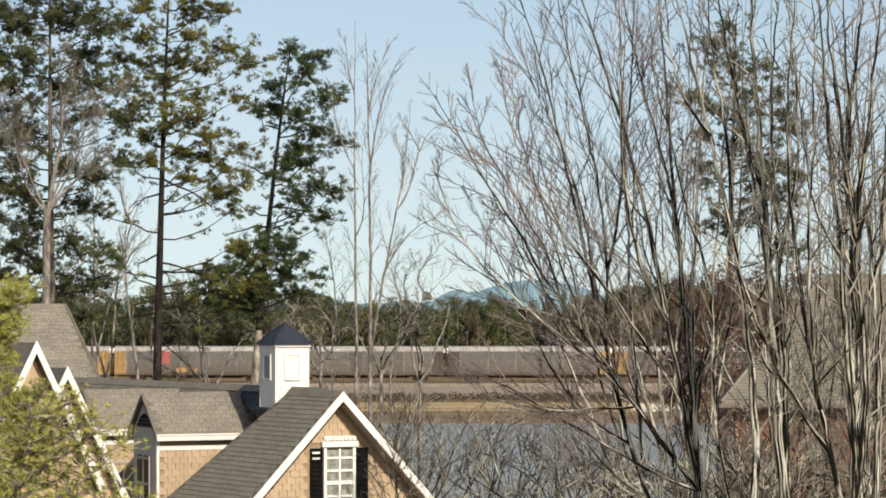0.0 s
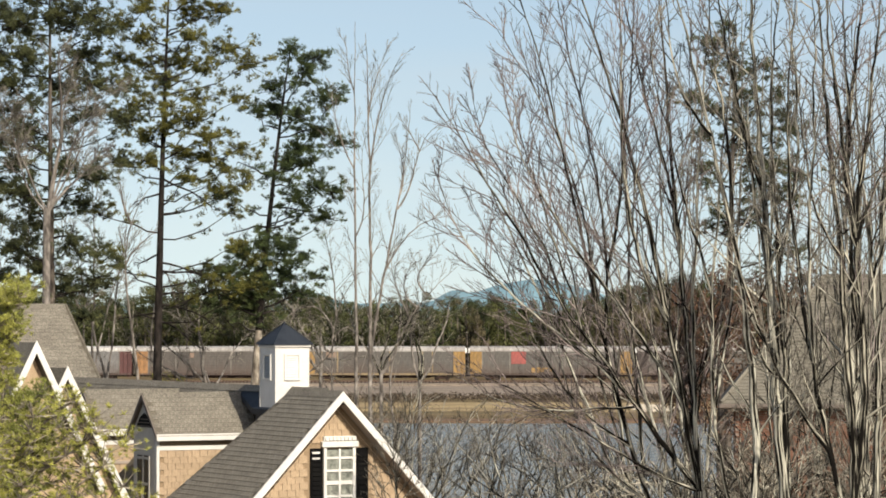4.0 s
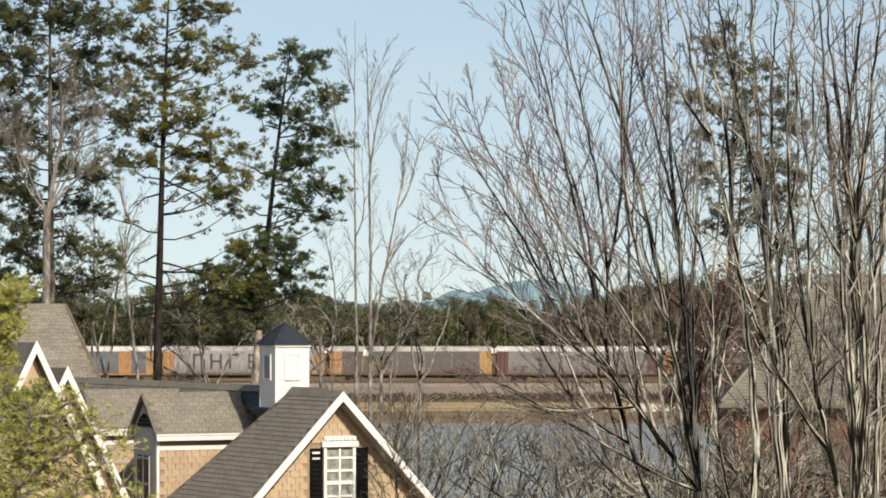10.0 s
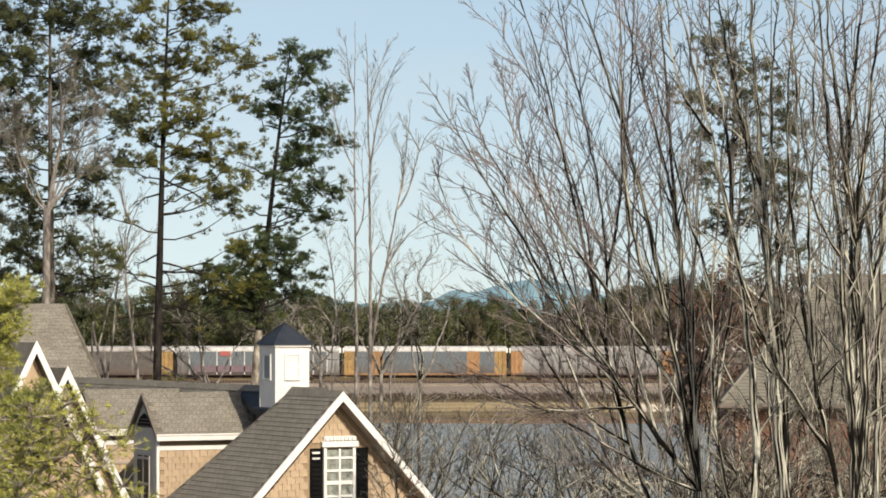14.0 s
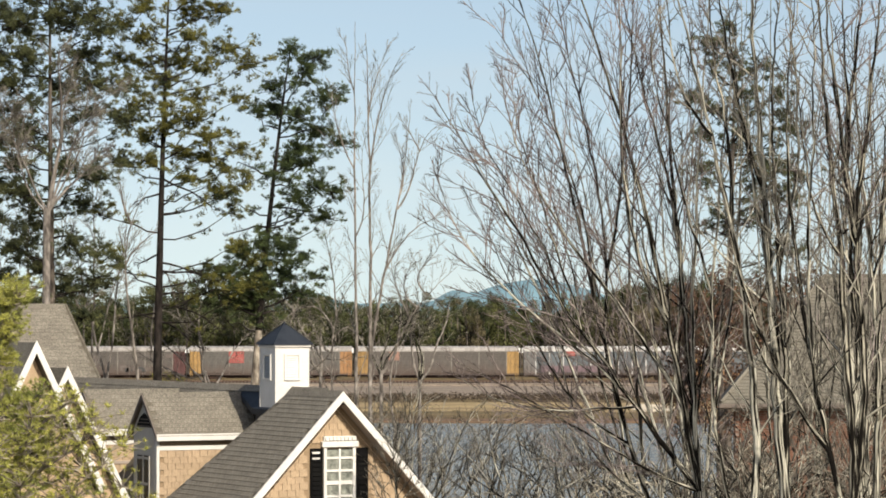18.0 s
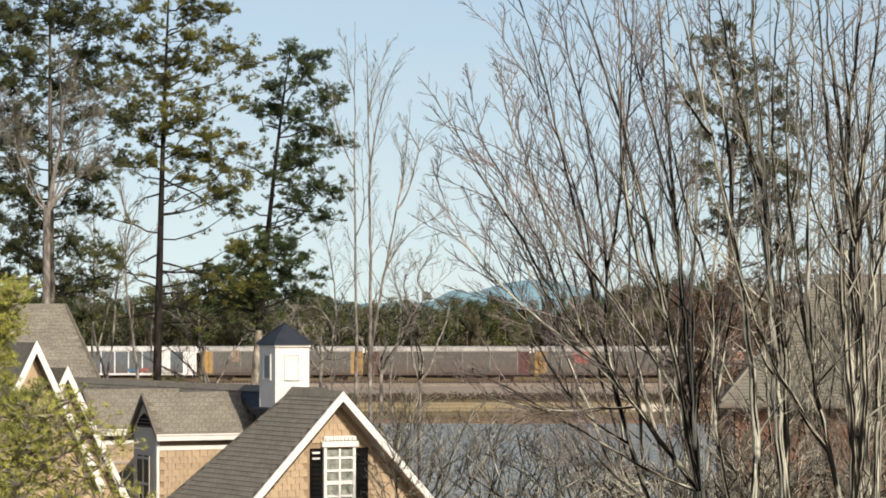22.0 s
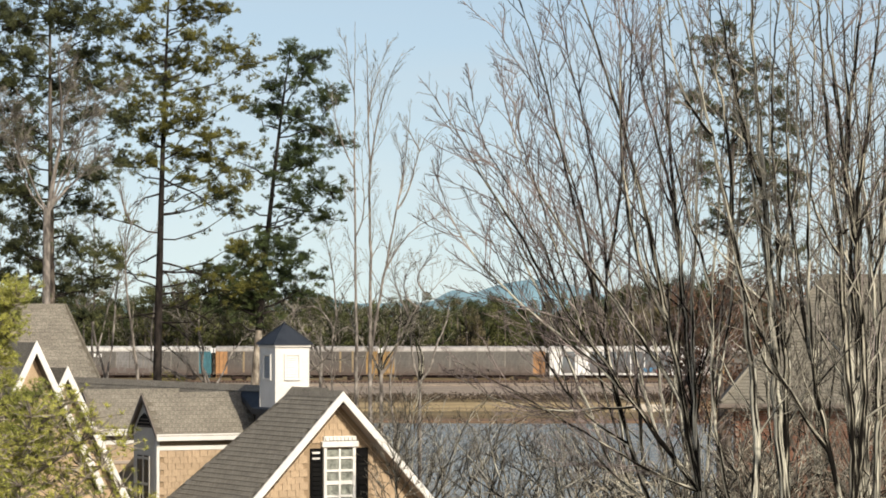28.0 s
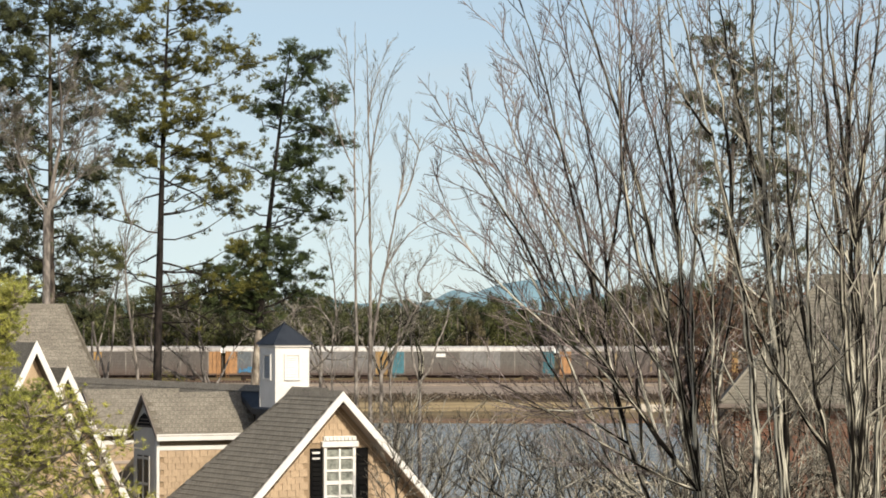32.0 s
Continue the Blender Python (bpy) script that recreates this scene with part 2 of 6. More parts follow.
        for i in range(n - 1):
            for s in range(sides):
                j = (s + 1) % sides
                self.f.append((k + i * sides + s, k + i * sides + j, k + (i + 1) * sides + j, k + (i + 1) * sides + s))
        return self

    def poly(self, *pts):
        k = len(self.v)
        self.v += [tuple(p) for p in pts]
        self.f.append(tuple(range(k, k + len(pts))))
        return self

    def mesh(self, name, *mats, smooth=False):
        me = bpy.data.meshes.new(name)
        me.from_pydata(self.v, [], self.f)
        if self.s and len(self.s) == len(self.v):
            # the run of the grain along each limb, as if the limb were straight
            grain = me.attributes.new("grain", "FLOAT_VECTOR", "POINT")
            grain.data.foreach_set("vector", [c for p in self.s for c in p])
        for m in mats:
            me.materials.append(m)
        if smooth:
            me.polygons.foreach_set("use_smooth", [True] * len(me.polygons))
        me.update()
        return me


def solid(me):
    """Turns all faces of a closed mesh outwards."""
    bm = bmesh.new()
    bm.from_mesh(me)
    bmesh.ops.recalc_face_normals(bm, faces=bm.faces)
    bm.to_mesh(me)
    bm.free()
    return me


def part(name, geo, mat, parent, label="", smooth=False):
    me = geo if isinstance(geo, bpy.types.Mesh) else solid(geo.mesh(name, mat, smooth=smooth))
    ob = new(name, me)
    ob.parent = parent
    if label:
        tagged(ob, label)
    return ob


def thing(name, m, label, category, group="", kind=""):
    ob = new(name)
    ob.empty_display_size = 0.3
    ob.matrix_basis = m
    return tagged(ob, label, category, group, kind)


def structure(name, geo, mat, label, category, kind="structure", smooth=False, fix=True):
    me = geo.mesh(name, mat, smooth=smooth)
    if fix:
        solid(me)
    return tagged(new(name, me), label, category, kind=kind)


# ---- ground, lake, track bed, distance ----
LAKE_Z, FAR_SHORE = -2.0, 382.0


def ground_height(x, y):
    """Level lawn near the houses, a bowl for the lake, then a gentle rise to the track bed."""
    if y < 120:
        h = -0.4
    elif y < 190:
        h = -0.4 - (y - 120) / 70 * 3.2
    elif y < FAR_SHORE - 12:
        h = -3.6
    elif y < FAR_SHORE + 6:
        h = -3.6 + (y - FAR_SHORE + 12) / 18 * 2.2
    elif y < 525:
        h = -1.4 + (y - FAR_SHORE - 6) / (525 - FAR_SHORE - 6) * 0.55
    elif y < 560:
        h = -0.85
    else:
        h = -0.85 + min(1.2, (y - 560) * 0.01)
    bank = max(0.0, min(1.0, (-x - 9 - max(0, y - 120) * 0.02) / 10))
    if 120 < y < FAR_SHORE and x < -9:
        h = h * (1 - bank) - 0.9 * bank
    return h


ys = [-60, -20, 0, 30, 60, 90, 110, 120, 130, 140, 150, 160, 175, 190, 230, 280, 330, 350, 366, 370, 376, 380, 384, 388, 395, 410, 430, 460, 490, 515, 525, 540, 560, 580, 620, 700, 900, 1400, 2200, 3400, 4800]
xs = [-4000, -1500, -700, -350, -200, -120, -80, -60, -45, -35, -28, -24, -20, -16, -13, -11, -9, -6, 0, 6, 12, 18, 25, 35, 50, 70, 100, 160, 300, 700, 1500, 4000]
g = Geo()
for y in ys:
    for x in xs:
        g.v.append((x, y, ground_height(x, y) + 0.06 * noise.noise((x * 0.07, y * 0.07, 0))))
for j in range(len(ys) - 1):
    for i in range(len(xs) - 1):
        a = j * len(xs) + i
        g.f.append((a, a + 1, a + 1 + len(xs), a + len(xs)))
structure("ground", g, GROUND, "brown winter grass ground sloping to a lake", "ground", smooth=True, fix=False)

g = Geo()
g.poly((-260, 118, LAKE_Z), (300, 118, LAKE_Z), (300, FAR_SHORE + 4, LAKE_Z), (-260, FAR_SHORE + 4, LAKE_Z))
structure("water", g, WATER, "grey rippled lake water", "lake", fix=False)


def strip(name, y0, z0, y1, z1, mat, label, category, wobble, depth=0.5):
    """A long low shelf across the far shore with an uneven front edge."""
    s = Geo()
    n = 130
    for i in range(n + 1):
        x = -200 + 400 * i / n
        w = wobble * noise.noise((x * 0.05, y0, 2.0))
        for y, z in ((y0 + w, z0 - depth), (y0 + w, z0), (y1, z1), (y1, z1 - depth)):
            s.v.append((x, y, z))
    for i in range(n):
        a = i * 4
        for k in range(3):
            s.f.append((a + k, a + 4 + k, a + 5 + k, a + 1 + k))
    return structure(name, s, mat, label, category, fix=False)


strip("lake_bank", 380, -1.78, 398, -1.45, MUD, "bare brown earth bank at the far lake edge", "bank", 3.0)
strip("grass_verge", 397, -1.42, 434, -0.96, TAN_GRASS, "strip of dry tan winter grass beyond the lake", "grass", 3.0)
strip("gravel_road", 462, -0.70, 520, -0.52, GRAVEL, "pale gravel service road beside the railway", "road", 1.0)
strip("track_bed", 526, -0.42, 556, -0.32, GRAVEL, "pale ballast bed of the railway track", "track bed", 0.3)
TRACK_Y = 540.0
for side in (-0.75, 0.75):
    g = Geo().prism([(-320, TRACK_Y + side - 0.035, -0.2), (-320, TRACK_Y + side + 0.035, -0.2), (-320, TRACK_Y + side + 0.035, 0.0), (-320, TRACK_Y + side - 0.035, 0.0)], (640, 0, 0))
    structure("rail", g, RAIL_STEEL, "rusty steel rail of the track", "rail")
g = Geo()
for i in range(420):
    x = -128 + i * 0.61
    g.box(x - 0.11, TRACK_Y - 1.3, -0.36, x + 0.11, TRACK_Y + 1.3, -0.2)
structure("sleepers", g, UNDERFRAME, "dark timber sleepers in the ballast", "sleepers", kind="stuff")

g = Geo()
for i in range(15):
    a = 2 * math.pi * i / 15
    k = 1 + 0.25 * noise.noise((math.cos(a) * 2, math.sin(a) * 2, 9))
    sx, sy = 27.4 + 3.3 * k * math.cos(a), 415 + 13.0 * k * math.sin(a)
    g.v.append((sx, sy, -1.42 + (sy - 397) * 0.01243 + 0.03))
g.v += [(x, y, z - 0.3) for x, y, z in g.v]
g.f += [tuple(range(15))] + [(i, 15 + i, 15 + (i + 1) % 15, (i + 1) % 15) for i in range(15)]
structure("sand_patch", g, SAND, "pale bare sand patch in the dry grass", "sand")

# hills on the skyline, two ridges; distance haze is painted in as blue colour
for far, peaks, name in ((4600, ((22, 50, 55), (135, 64, 150), (-190, 46, 60), (0, 30, 600)), "distant_hill"), (4750, ((-180, 36, 120), (-560, 32, 200), (430, 34, 240)), "distant_hill")):
    g = Geo()
    n = 220
    for i in range(n + 1):
        x = -1400 + 2800 * i / n
        h = max(p * math.exp(-((x - c) / w) ** 2) for c, p, w in peaks) + 2 * noise.noise((x * 0.015, far, 0))
        g.v += [(x, far - 40, -2), (x, far, max(6, h + 4)), (x, far + 90, -2)]
    for i in range(n):
        a = 3 * i
        g.f += [(a, a + 3, a + 4, a + 1), (a + 1, a + 4, a + 5, a + 2)]
    structure(name, g, HILL, "low wooded hill with blue haze painted into its colour", "hill", smooth=True, fix=False)


# ---- leaves and twigs ----
def tuft(g, rng, c, r, up, blades, width):
    """A brush of thin needle blades round a shoot."""
    for _ in range(blades):
        d = Vector((rng.gauss(0, 1), rng.gauss(0, 1), rng.gauss(0, 1)))
        d = (d.normalized() + up).normalized() * r * rng.uniform(0.6, 1.15)
        s = d.cross(Vector((rng.gauss(0, 1), rng.gauss(0, 1), rng.gauss(0, 1))))
        s = s.normalized() * width * rng.uniform(0.7, 1.3)
        k = len(g.v)
        for q in (c - s * 0.75, c + s * 0.75, c + d):
            g.v.append((q.x, q.y, q.z))
        g.f.append((k, k + 1, k + 2))


def leaf_cloud(g, rng, c, rx, ry, rz, count, size):
    """Small leaf faces scattered thick towards the outside of an uneven mass."""
    for _ in range(count):
        d = Vector((rng.gauss(0, 1), rng.gauss(0, 1), rng.gauss(0, 1))).normalized()
        k = rng.uniform(0.25, 1.0) ** 0.5 * (0.8 + 0.4 * noise.noise(d * 2.1 + c * 0.37))
        p = c + Vector((d.x * rx, d.y * ry, d.z * rz)) * k
        n = Vector((rng.gauss(0, 1), rng.gauss(0, 1), rng.gauss(0, 1)))
        a = n.cross(d).normalized() * size * rng.uniform(0.6, 1.3)
        b = n.normalized() * size * rng.uniform(0.4, 1.0)
        g.poly(p - a, p + b * 1.2, p + a)


def far_woods():
    rng = random.Random(11)
    green, brown, stems = Geo(), Geo(), Geo()
    for i in range(740):
        y = rng.uniform(585, 800)
        x = rng.uniform(-0.152, 0.152) * y
        px = x / y
        tall = rng.uniform(12.2, 17.0) * (0.86 + 0.14 * y / 600) + 3.0 * noise.noise((x * 0.03, 0, 4))
        tall += 3.2 * min(1.0, max(0.0, (px - 0.045) / 0.03))
        base = -0.2
        clump = noise.noise((x * 0.045, 3.0, y * 0.006))
        evergreen = rng.random() < (0.9 if px < -0.06 else 0.74 + 1.0 * clump if px < 0.04 else 0.45 + 0.6 * clump)
        stems.tube([Vector((x, y, base)), Vector((x + rng.uniform(-0.5, 0.5), y, base + tall * 0.8))], [0.25, 0.08], 4)
        target = green if evergreen else brown
        spread = rng.uniform(2.2, 4.4)
        leaf_cloud(target, rng, Vector((x, y + 1.5, base + tall * 0.55)), spread * 0.55, 1.0, tall * 0.24, 45, 0.8)
        for k in range(6):
            f = rng.random()
            c = Vector((x + rng.gauss(0, spread * 0.45), y + rng.gauss(0, 1.2), base + tall * (0.25 + 0.68 * f)))
            w = spread * rng.uniform(0.45, 0.8) * (1.15 - 0.5 * f)
            if c.z > 3.5:
                leaf_cloud(target, rng, c, w, w, tall * rng.uniform(0.07, 0.13), 190 if evergreen else 150, 0.24 if evergreen else 0.19)
    for geo, mat, label in ((green, WOOD_FAR_GREEN, "dark green pine wood beyond the railway"), (brown, WOOD_FAR_BROWN, "brown leafless wood beyond the railway"), (stems, BARK_PINE, "trunks of the wood beyond the railway")):
        structure("far_woods", geo, mat, label, "woods", kind="stuff", fix=False)


far_woods()


def scrub_rows():
    rng = random.Random(3)
    g = Geo()
    for i in range(900):
        x = rng.uniform(-70, 75)
        y = rng.uniform(438, 456)
        leaf_cloud(g, rng, Vector((x, y, -0.5)), rng.uniform(0.6, 1.6), 0.8, rng.uniform(0.45, 0.85), 18, 0.2)
    structure("scrub", g, SCRUB, "low dark scrub along the service road", "scrub", kind="stuff", fix=False)
    g = Geo()
    for i in range(300):
        x = rng.uniform(-70, 75)
        y = rng.choice((rng.uniform(381, 386), rng.uniform(394, 400), rng.uniform(522, 527)))
        leaf_cloud(g, rng, Vector((x, y, ground_height(x, y) + 0.2)), rng.uniform(0.5, 1.2), 0.5, rng.uniform(0.15, 0.45), 9, 0.12)
    structure("dry_weeds", g, WOOD_FAR_BROWN, "dry brown weeds on the shore and beside the track", "weeds", kind="stuff", fix=False)


scrub_rows()


# ---- the train: covered car carriers ----
CAR, BODY = 28.51, 27.7
paints = {}


def rust_low(m):
    """Rust that creeps up in streaks from a car's lower edge."""
    n, l = m.node_tree.nodes, m.node_tree.links
    base = n["Principled BSDF"].inputs["Base Color"]
    source = base.links[0].from_socket
    tc, sep, streak, add, grade, mix = n.new("ShaderNodeTexCoord"), n.new("ShaderNodeSeparateXYZ"), n.new("ShaderNodeTexNoise"), n.new("ShaderNodeMath"), n.new("ShaderNodeMapRange"), n.new("ShaderNodeMix")
    mp = n.new("ShaderNodeMapping")
    mp.inputs["Scale"].default_value = (1.6, 1.6, 0.25)
    l.new(tc.outputs["Object"], mp.inputs[0])
    l.new(mp.outputs[0], streak.inputs["Vector"])
    l.new(tc.outputs["Object"], sep.inputs[0])
    streak.inputs["Scale"].default_value, streak.inputs["Detail"].default_value = 2.0, 4
    add.operation = "MULTIPLY_ADD"
    add.inputs[1].default_value = -4.0
    l.new(streak.outputs["Fac"], add.inputs[0])
    l.new(sep.outputs["Z"], add.inputs[2])
    grade.inputs["From Min"].default_value, grade.inputs["From Max"].default_value = -1.2, 1.4
    grade.inputs["To Min"].default_value, grade.inputs["To Max"].default_value = 0.75, 0.0
    l.new(add.outputs[0], grade.inputs["Value"])
    mix.data_type = "RGBA"
    mix.inputs["B"].default_value = (0.072, 0.047, 0.037, 1)
    l.new(grade.outputs[0], mix.inputs["Factor"])
    l.new(source, mix.inputs["A"])
    l.new(mix.outputs["Result"], base)


def paint(name, colour, second=None, rough=0.6, metal=0.0, grime=0.3, scale=0.8):
    if name not in paints:
        m = material(name, colour, second, scale=scale, rough=rough, metal=metal, fine=6, grime=grime, vary=0.10, stretch=(1, 1, 0.3))
        paints[name] = m
        if "steel" in name and "white" not in name and "roof" not in name:
            rust_low(m)
    return paints[name]


BROWN = ("weathered_brown_steel", (0.086, 0.0755, 0.068), (0.067, 0.0595, 0.0545))
GREY = ("weathered_grey_steel", (0.102, 0.095, 0.087), (0.078, 0.074, 0.069))
SILVER = ("galvanised_steel", (0.16, 0.157, 0.157), (0.126, 0.124, 0.124))
PALE = ("pale_galvanised_steel", (0.235, 0.235, 0.235), (0.187, 0.187, 0.187))
BLUEGREY = ("blue_grey_steel", (0.101, 0.12, 0.135), (0.0825, 0.098, 0.113))
YELLOW = ("faded_yellow_paint", (0.32, 0.195, 0.063), (0.23, 0.138, 0.054))
ORANGE = ("rusty_orange_paint", (0.33, 0.17, 0.068), (0.235, 0.125, 0.058))
MAROON = ("maroon_paint", (0.095, 0.034, 0.033), (0.068, 0.027, 0.026))
DARK = ("dark_steel_paint", (0.037, 0.0333, 0.0333), (0.0518, 0.037, 0.0333))
TEAL = ("teal_paint", (0.037, 0.163, 0.207), (0.037, 0.126, 0.163))
GREEN = ("deep_teal_paint", (0.025, 0.13, 0.165), (0.025, 0.10, 0.13))
BLUE = ("blue_paint", (0.0296, 0.148, 0.281), (0.0296, 0.119, 0.222))
RED = ("red_sign_paint", (0.296, 0.0666, 0.0592), (0.237, 0.0666, 0.0592))
WHITE = ("white_steel_paint", (0.688, 0.688, 0.688), (0.585, 0.585, 0.585))
PURPLE = ("faded_purple_paint", (0.135, 0.088, 0.104), (0.115, 0.08, 0.094))
ROOF_GREY = ("weathered_roof_steel", (0.336, 0.32, 0.306), (0.229, 0.214, 0.203))
ROOF_WHITE = ("white_roof_steel", (0.503, 0.497, 0.483), (0.377, 0.363, 0.351))
POST_PALE = ("bare_post_steel", (0.175, 0.165, 0.150), (0.125, 0.115, 0.103))
POST_YELLOW = ("faded_yellow_post_paint", (0.27, 0.205, 0.115), (0.20, 0.15, 0.095))
PINK_SIGN = ("faded_pink_paint", (0.27, 0.15, 0.12), (0.21, 0.125, 0.10))
TAN_SIGN = ("faded_tan_paint", (0.25, 0.175, 0.13), (0.20, 0.14, 0.11))
BLACK = ("black_spray_paint", (0.03, 0.03, 0.032), (0.06, 0.06, 0.06))

shapes = {}


def shape(key, build):
    if key not in shapes:
        shapes[key] = solid(build().mesh(key))
    return shapes[key]


def car_piece(name, key, build, coat, parent, label=""):
    """A piece of a car on a mesh shared by all cars; the coat sits on the object."""
    me = shape(key, build)
    if not me.materials:
        me.materials.append(None)
    ob = new(name, me)
    ob.material_slots[0].link = "OBJECT"
    ob.material_slots[0].material = coat if isinstance(coat, bpy.types.Material) else paint(*coat)
    ob.parent = parent
    return tagged(ob, label) if label else ob


def roof_shape():
    g = Geo()
    n = 46
    arch = [(-1.53, 4.96), (-1.52, 5.25), (-1.30, 5.58), (0, 5.85), (1.30, 5.58), (1.52, 5.25), (1.53, 4.96)]
    for i in range(2 * n + 1):
        x = -BODY / 2 + BODY * i / (2 * n)
        lift = 0.05 if i % 2 else 0.0
        for y, z in arch:
            g.v.append((x, y * (1 + lift * 0.3), z + lift))
        g.v += [(x, 1.4, 4.93), (x, -1.4, 4.93)]
    m = len(arch) + 2
    for i in range(2 * n):
        for k in range(m):
            a, b = i * m + k, i * m + (k + 1) % m
            g.f.append((a, b, b + m, a + m))
    g.f += [tuple(range(m)), tuple(range(2 * n * m + m - 1, 2 * n * m - 1, -1))]
    return g


PANELS = 10
PITCH = (BODY - 4.2) / PANELS


def panel_shape():
    """One corrugated screen: a single folded sheet."""
    edge = [(0.02, 1.30), (0.02, 4.95)]
    for k in range(7, 0, -1):
        z = 1.45 + (k - 1) * 0.50
        edge += [(-0.02, z + 0.44), (-0.05, z + 0.40), (-0.05, z + 0.03), (-0.02, z)]
    edge += [(-0.02, 1.30)]
    return Geo().prism([(-PITCH / 2, y, z) for y, z in edge], (PITCH, 0, 0))


def post_shape():
    return Geo().box(-0.09, -0.09, 1.05, 0.09, 0.03, 4.95, 0.02)


def corner_shape():
    g = Geo()
    for k in range(3):
        g.box(-1.0 + 0.68 * k, -0.05, 1.10, -0.36 + 0.68 * k, 0.02, 4.95, 0.02)
    return g


def sill_shape():
    return Geo().box(-BODY / 2, -1.50, 0.92, BODY / 2, -1.40, 1.28, 0.02).box(-BODY / 2, -1.56, 1.20, BODY / 2, -1.40, 1.27)


def far_side_shape():
    g = Geo().box(-BODY / 2, 1.42, 0.92, BODY / 2, 1.47, 5.30)
    for i in range(14):
        x = -BODY / 2 + 0.1 + i * (BODY - 0.2) / 13
        g.box(x - 0.09, 1.47, 1.0, x + 0.09, 1.54, 4.95)
    return g


def frame_shape():
    g = Geo().box(-BODY / 2, -1.38, 0.95, BODY / 2, 1.40, 1.15)
    g.prism([(-9.0, -0.5, 0.95), (-7.6, -0.5, 0.42), (7.6, -0.5, 0.42), (9.0, -0.5, 0.95)], (0, 1.0, 0))
    g.box(-14.0, -0.35, 0.70, 14.0, 0.35, 0.95, 0.03)
    for x in (-4, 0.5, 3.2):
        g.box(x, -1.1, 0.45, x + 1.2, -0.55, 0.95, 0.05)
    return g


def door_shape():
    g = Geo().box(-0.04, -1.38, 1.15, 0.04, 1.38, 5.45)
    for k in range(6):
        y = -1.2 + 0.48 * k
        g.box(-0.08, y - 0.09, 1.25, 0.08, y + 0.09, 5.35, 0.01)
    return g


def bogie_shape():
    g = Geo()
    for s in (-1, 1):
        y = s * 1.02
        g.prism([(-1.25, y, 0.42), (-0.95, y, 0.62), (-0.4, y, 0.75), (0.4, y, 0.75), (0.95, y, 0.62), (1.25, y, 0.42), (0.9, y, 0.36), (0.4, y, 0.25), (-0.4, y, 0.25), (-0.9, y, 0.36)], (0, 0.16 * s, 0))
    g.box(-0.22, -1.0, 0.35, 0.22, 1.0, 0.70, 0.03)
    return g


def wheel_shape():
    return Geo().lathe([(0.20, -0.85), (0.40, -0.84), (0.42, -0.76), (0.46, -0.74), (0.46, -0.70), (0.08, -0.68), (0.08, 0.68), (0.46, 0.70), (0.46, 0.74), (0.42, 0.76), (0.40, 0.84), (0.20, 0.85)], axis="y", sides=18)


def ladder_shape():
    g = Geo()
    for x in (-0.2, 0.2):
        g.box(x - 0.03, -0.05, 0.5, x + 0.03, 0.0, 5.2)
    for k in range(12):
        g.box(-0.2, -0.04, 0.6 + 0.38 * k, 0.2, -0.01, 0.65 + 0.38 * k)
    return g


def cap_shape():
    return Geo().prism([(-0.06, -1.40, 4.72), (-0.06, -1.40, 5.25), (-0.06, -1.1, 5.55), (-0.06, 1.1, 5.55), (-0.06, 1.40, 5.25), (-0.06, 1.40, 4.72)], (0.26, 0, 0))


def coupler_shape():
    return Geo().box(-0.5, -0.12, 0.72, 0.45, 0.12, 0.95, 0.03).lathe([(0.16, 0.68), (0.20, 0.72), (0.20, 0.98), (0.16, 1.02)], (0.62, 0, 0), sides=10)


def flat_shape(w, h):
    return lambda: Geo().box(-w / 2, -0.02, -h / 2, w / 2, 0.012, h / 2, 0.006)


def scrawl_shape(seed, w, h):
    """Sprayed marks past reading: bent strokes."""
    def build():
        rng = random.Random(seed)
        g = Geo()
        x = -w / 2
        while x < w / 2:
            b = rng.uniform(0.3, 0.65)
            z = rng.uniform(-h / 2, -h / 5)
            top = rng.uniform(h / 6, h / 2)
            lean = rng.uniform(-0.3, 0.3)
            g.prism([(x, 0, z), (x + b, 0, z), (x + b + lean, 0, top), (x + lean, 0, top)], (0, -0.02, 0))
            if rng.random() < 0.6:
                zz = rng.uniform(z, top)
                g.prism([(x, 0, zz), (x + rng.uniform(0.8, 1.4), 0, zz + rng.uniform(-0.3, 0.3)), (x + 1.0, 0, zz + 0.35), (x, 0, zz + 0.35)], (0, -0.026, 0))
            x += rng.uniform(0.7, 1.3)
        return g
    return build


def block_shape(w, h):
    """Large dark blocks sprayed in a row, past reading: uprights and cross bars."""
    def build():
        rng = random.Random(19)
        g = Geo()
        x = -w / 2
        while x < w / 2 - 1.5:
            wide, bar = rng.uniform(1.2, 1.9), rng.uniform(0.28, 0.42)
            g.box(x, -0.02, -h / 2, x + bar, 0.0, h / 2)
            for k in rng.sample((-0.5, -0.08, 0.36), rng.choice((1, 2, 2, 3))):
                g.box(x + bar + 0.005, -0.02, k * h, x + wide, 0.0, k * h + bar)
            if rng.random() < 0.45:
                g.box(x + wide + 0.005, -0.02, -h / 2, x + wide + bar, 0.0, rng.uniform(-0.1, 0.5) * h)
            x += wide + rng.uniform(0.8, 1.7)
        return g
    return build


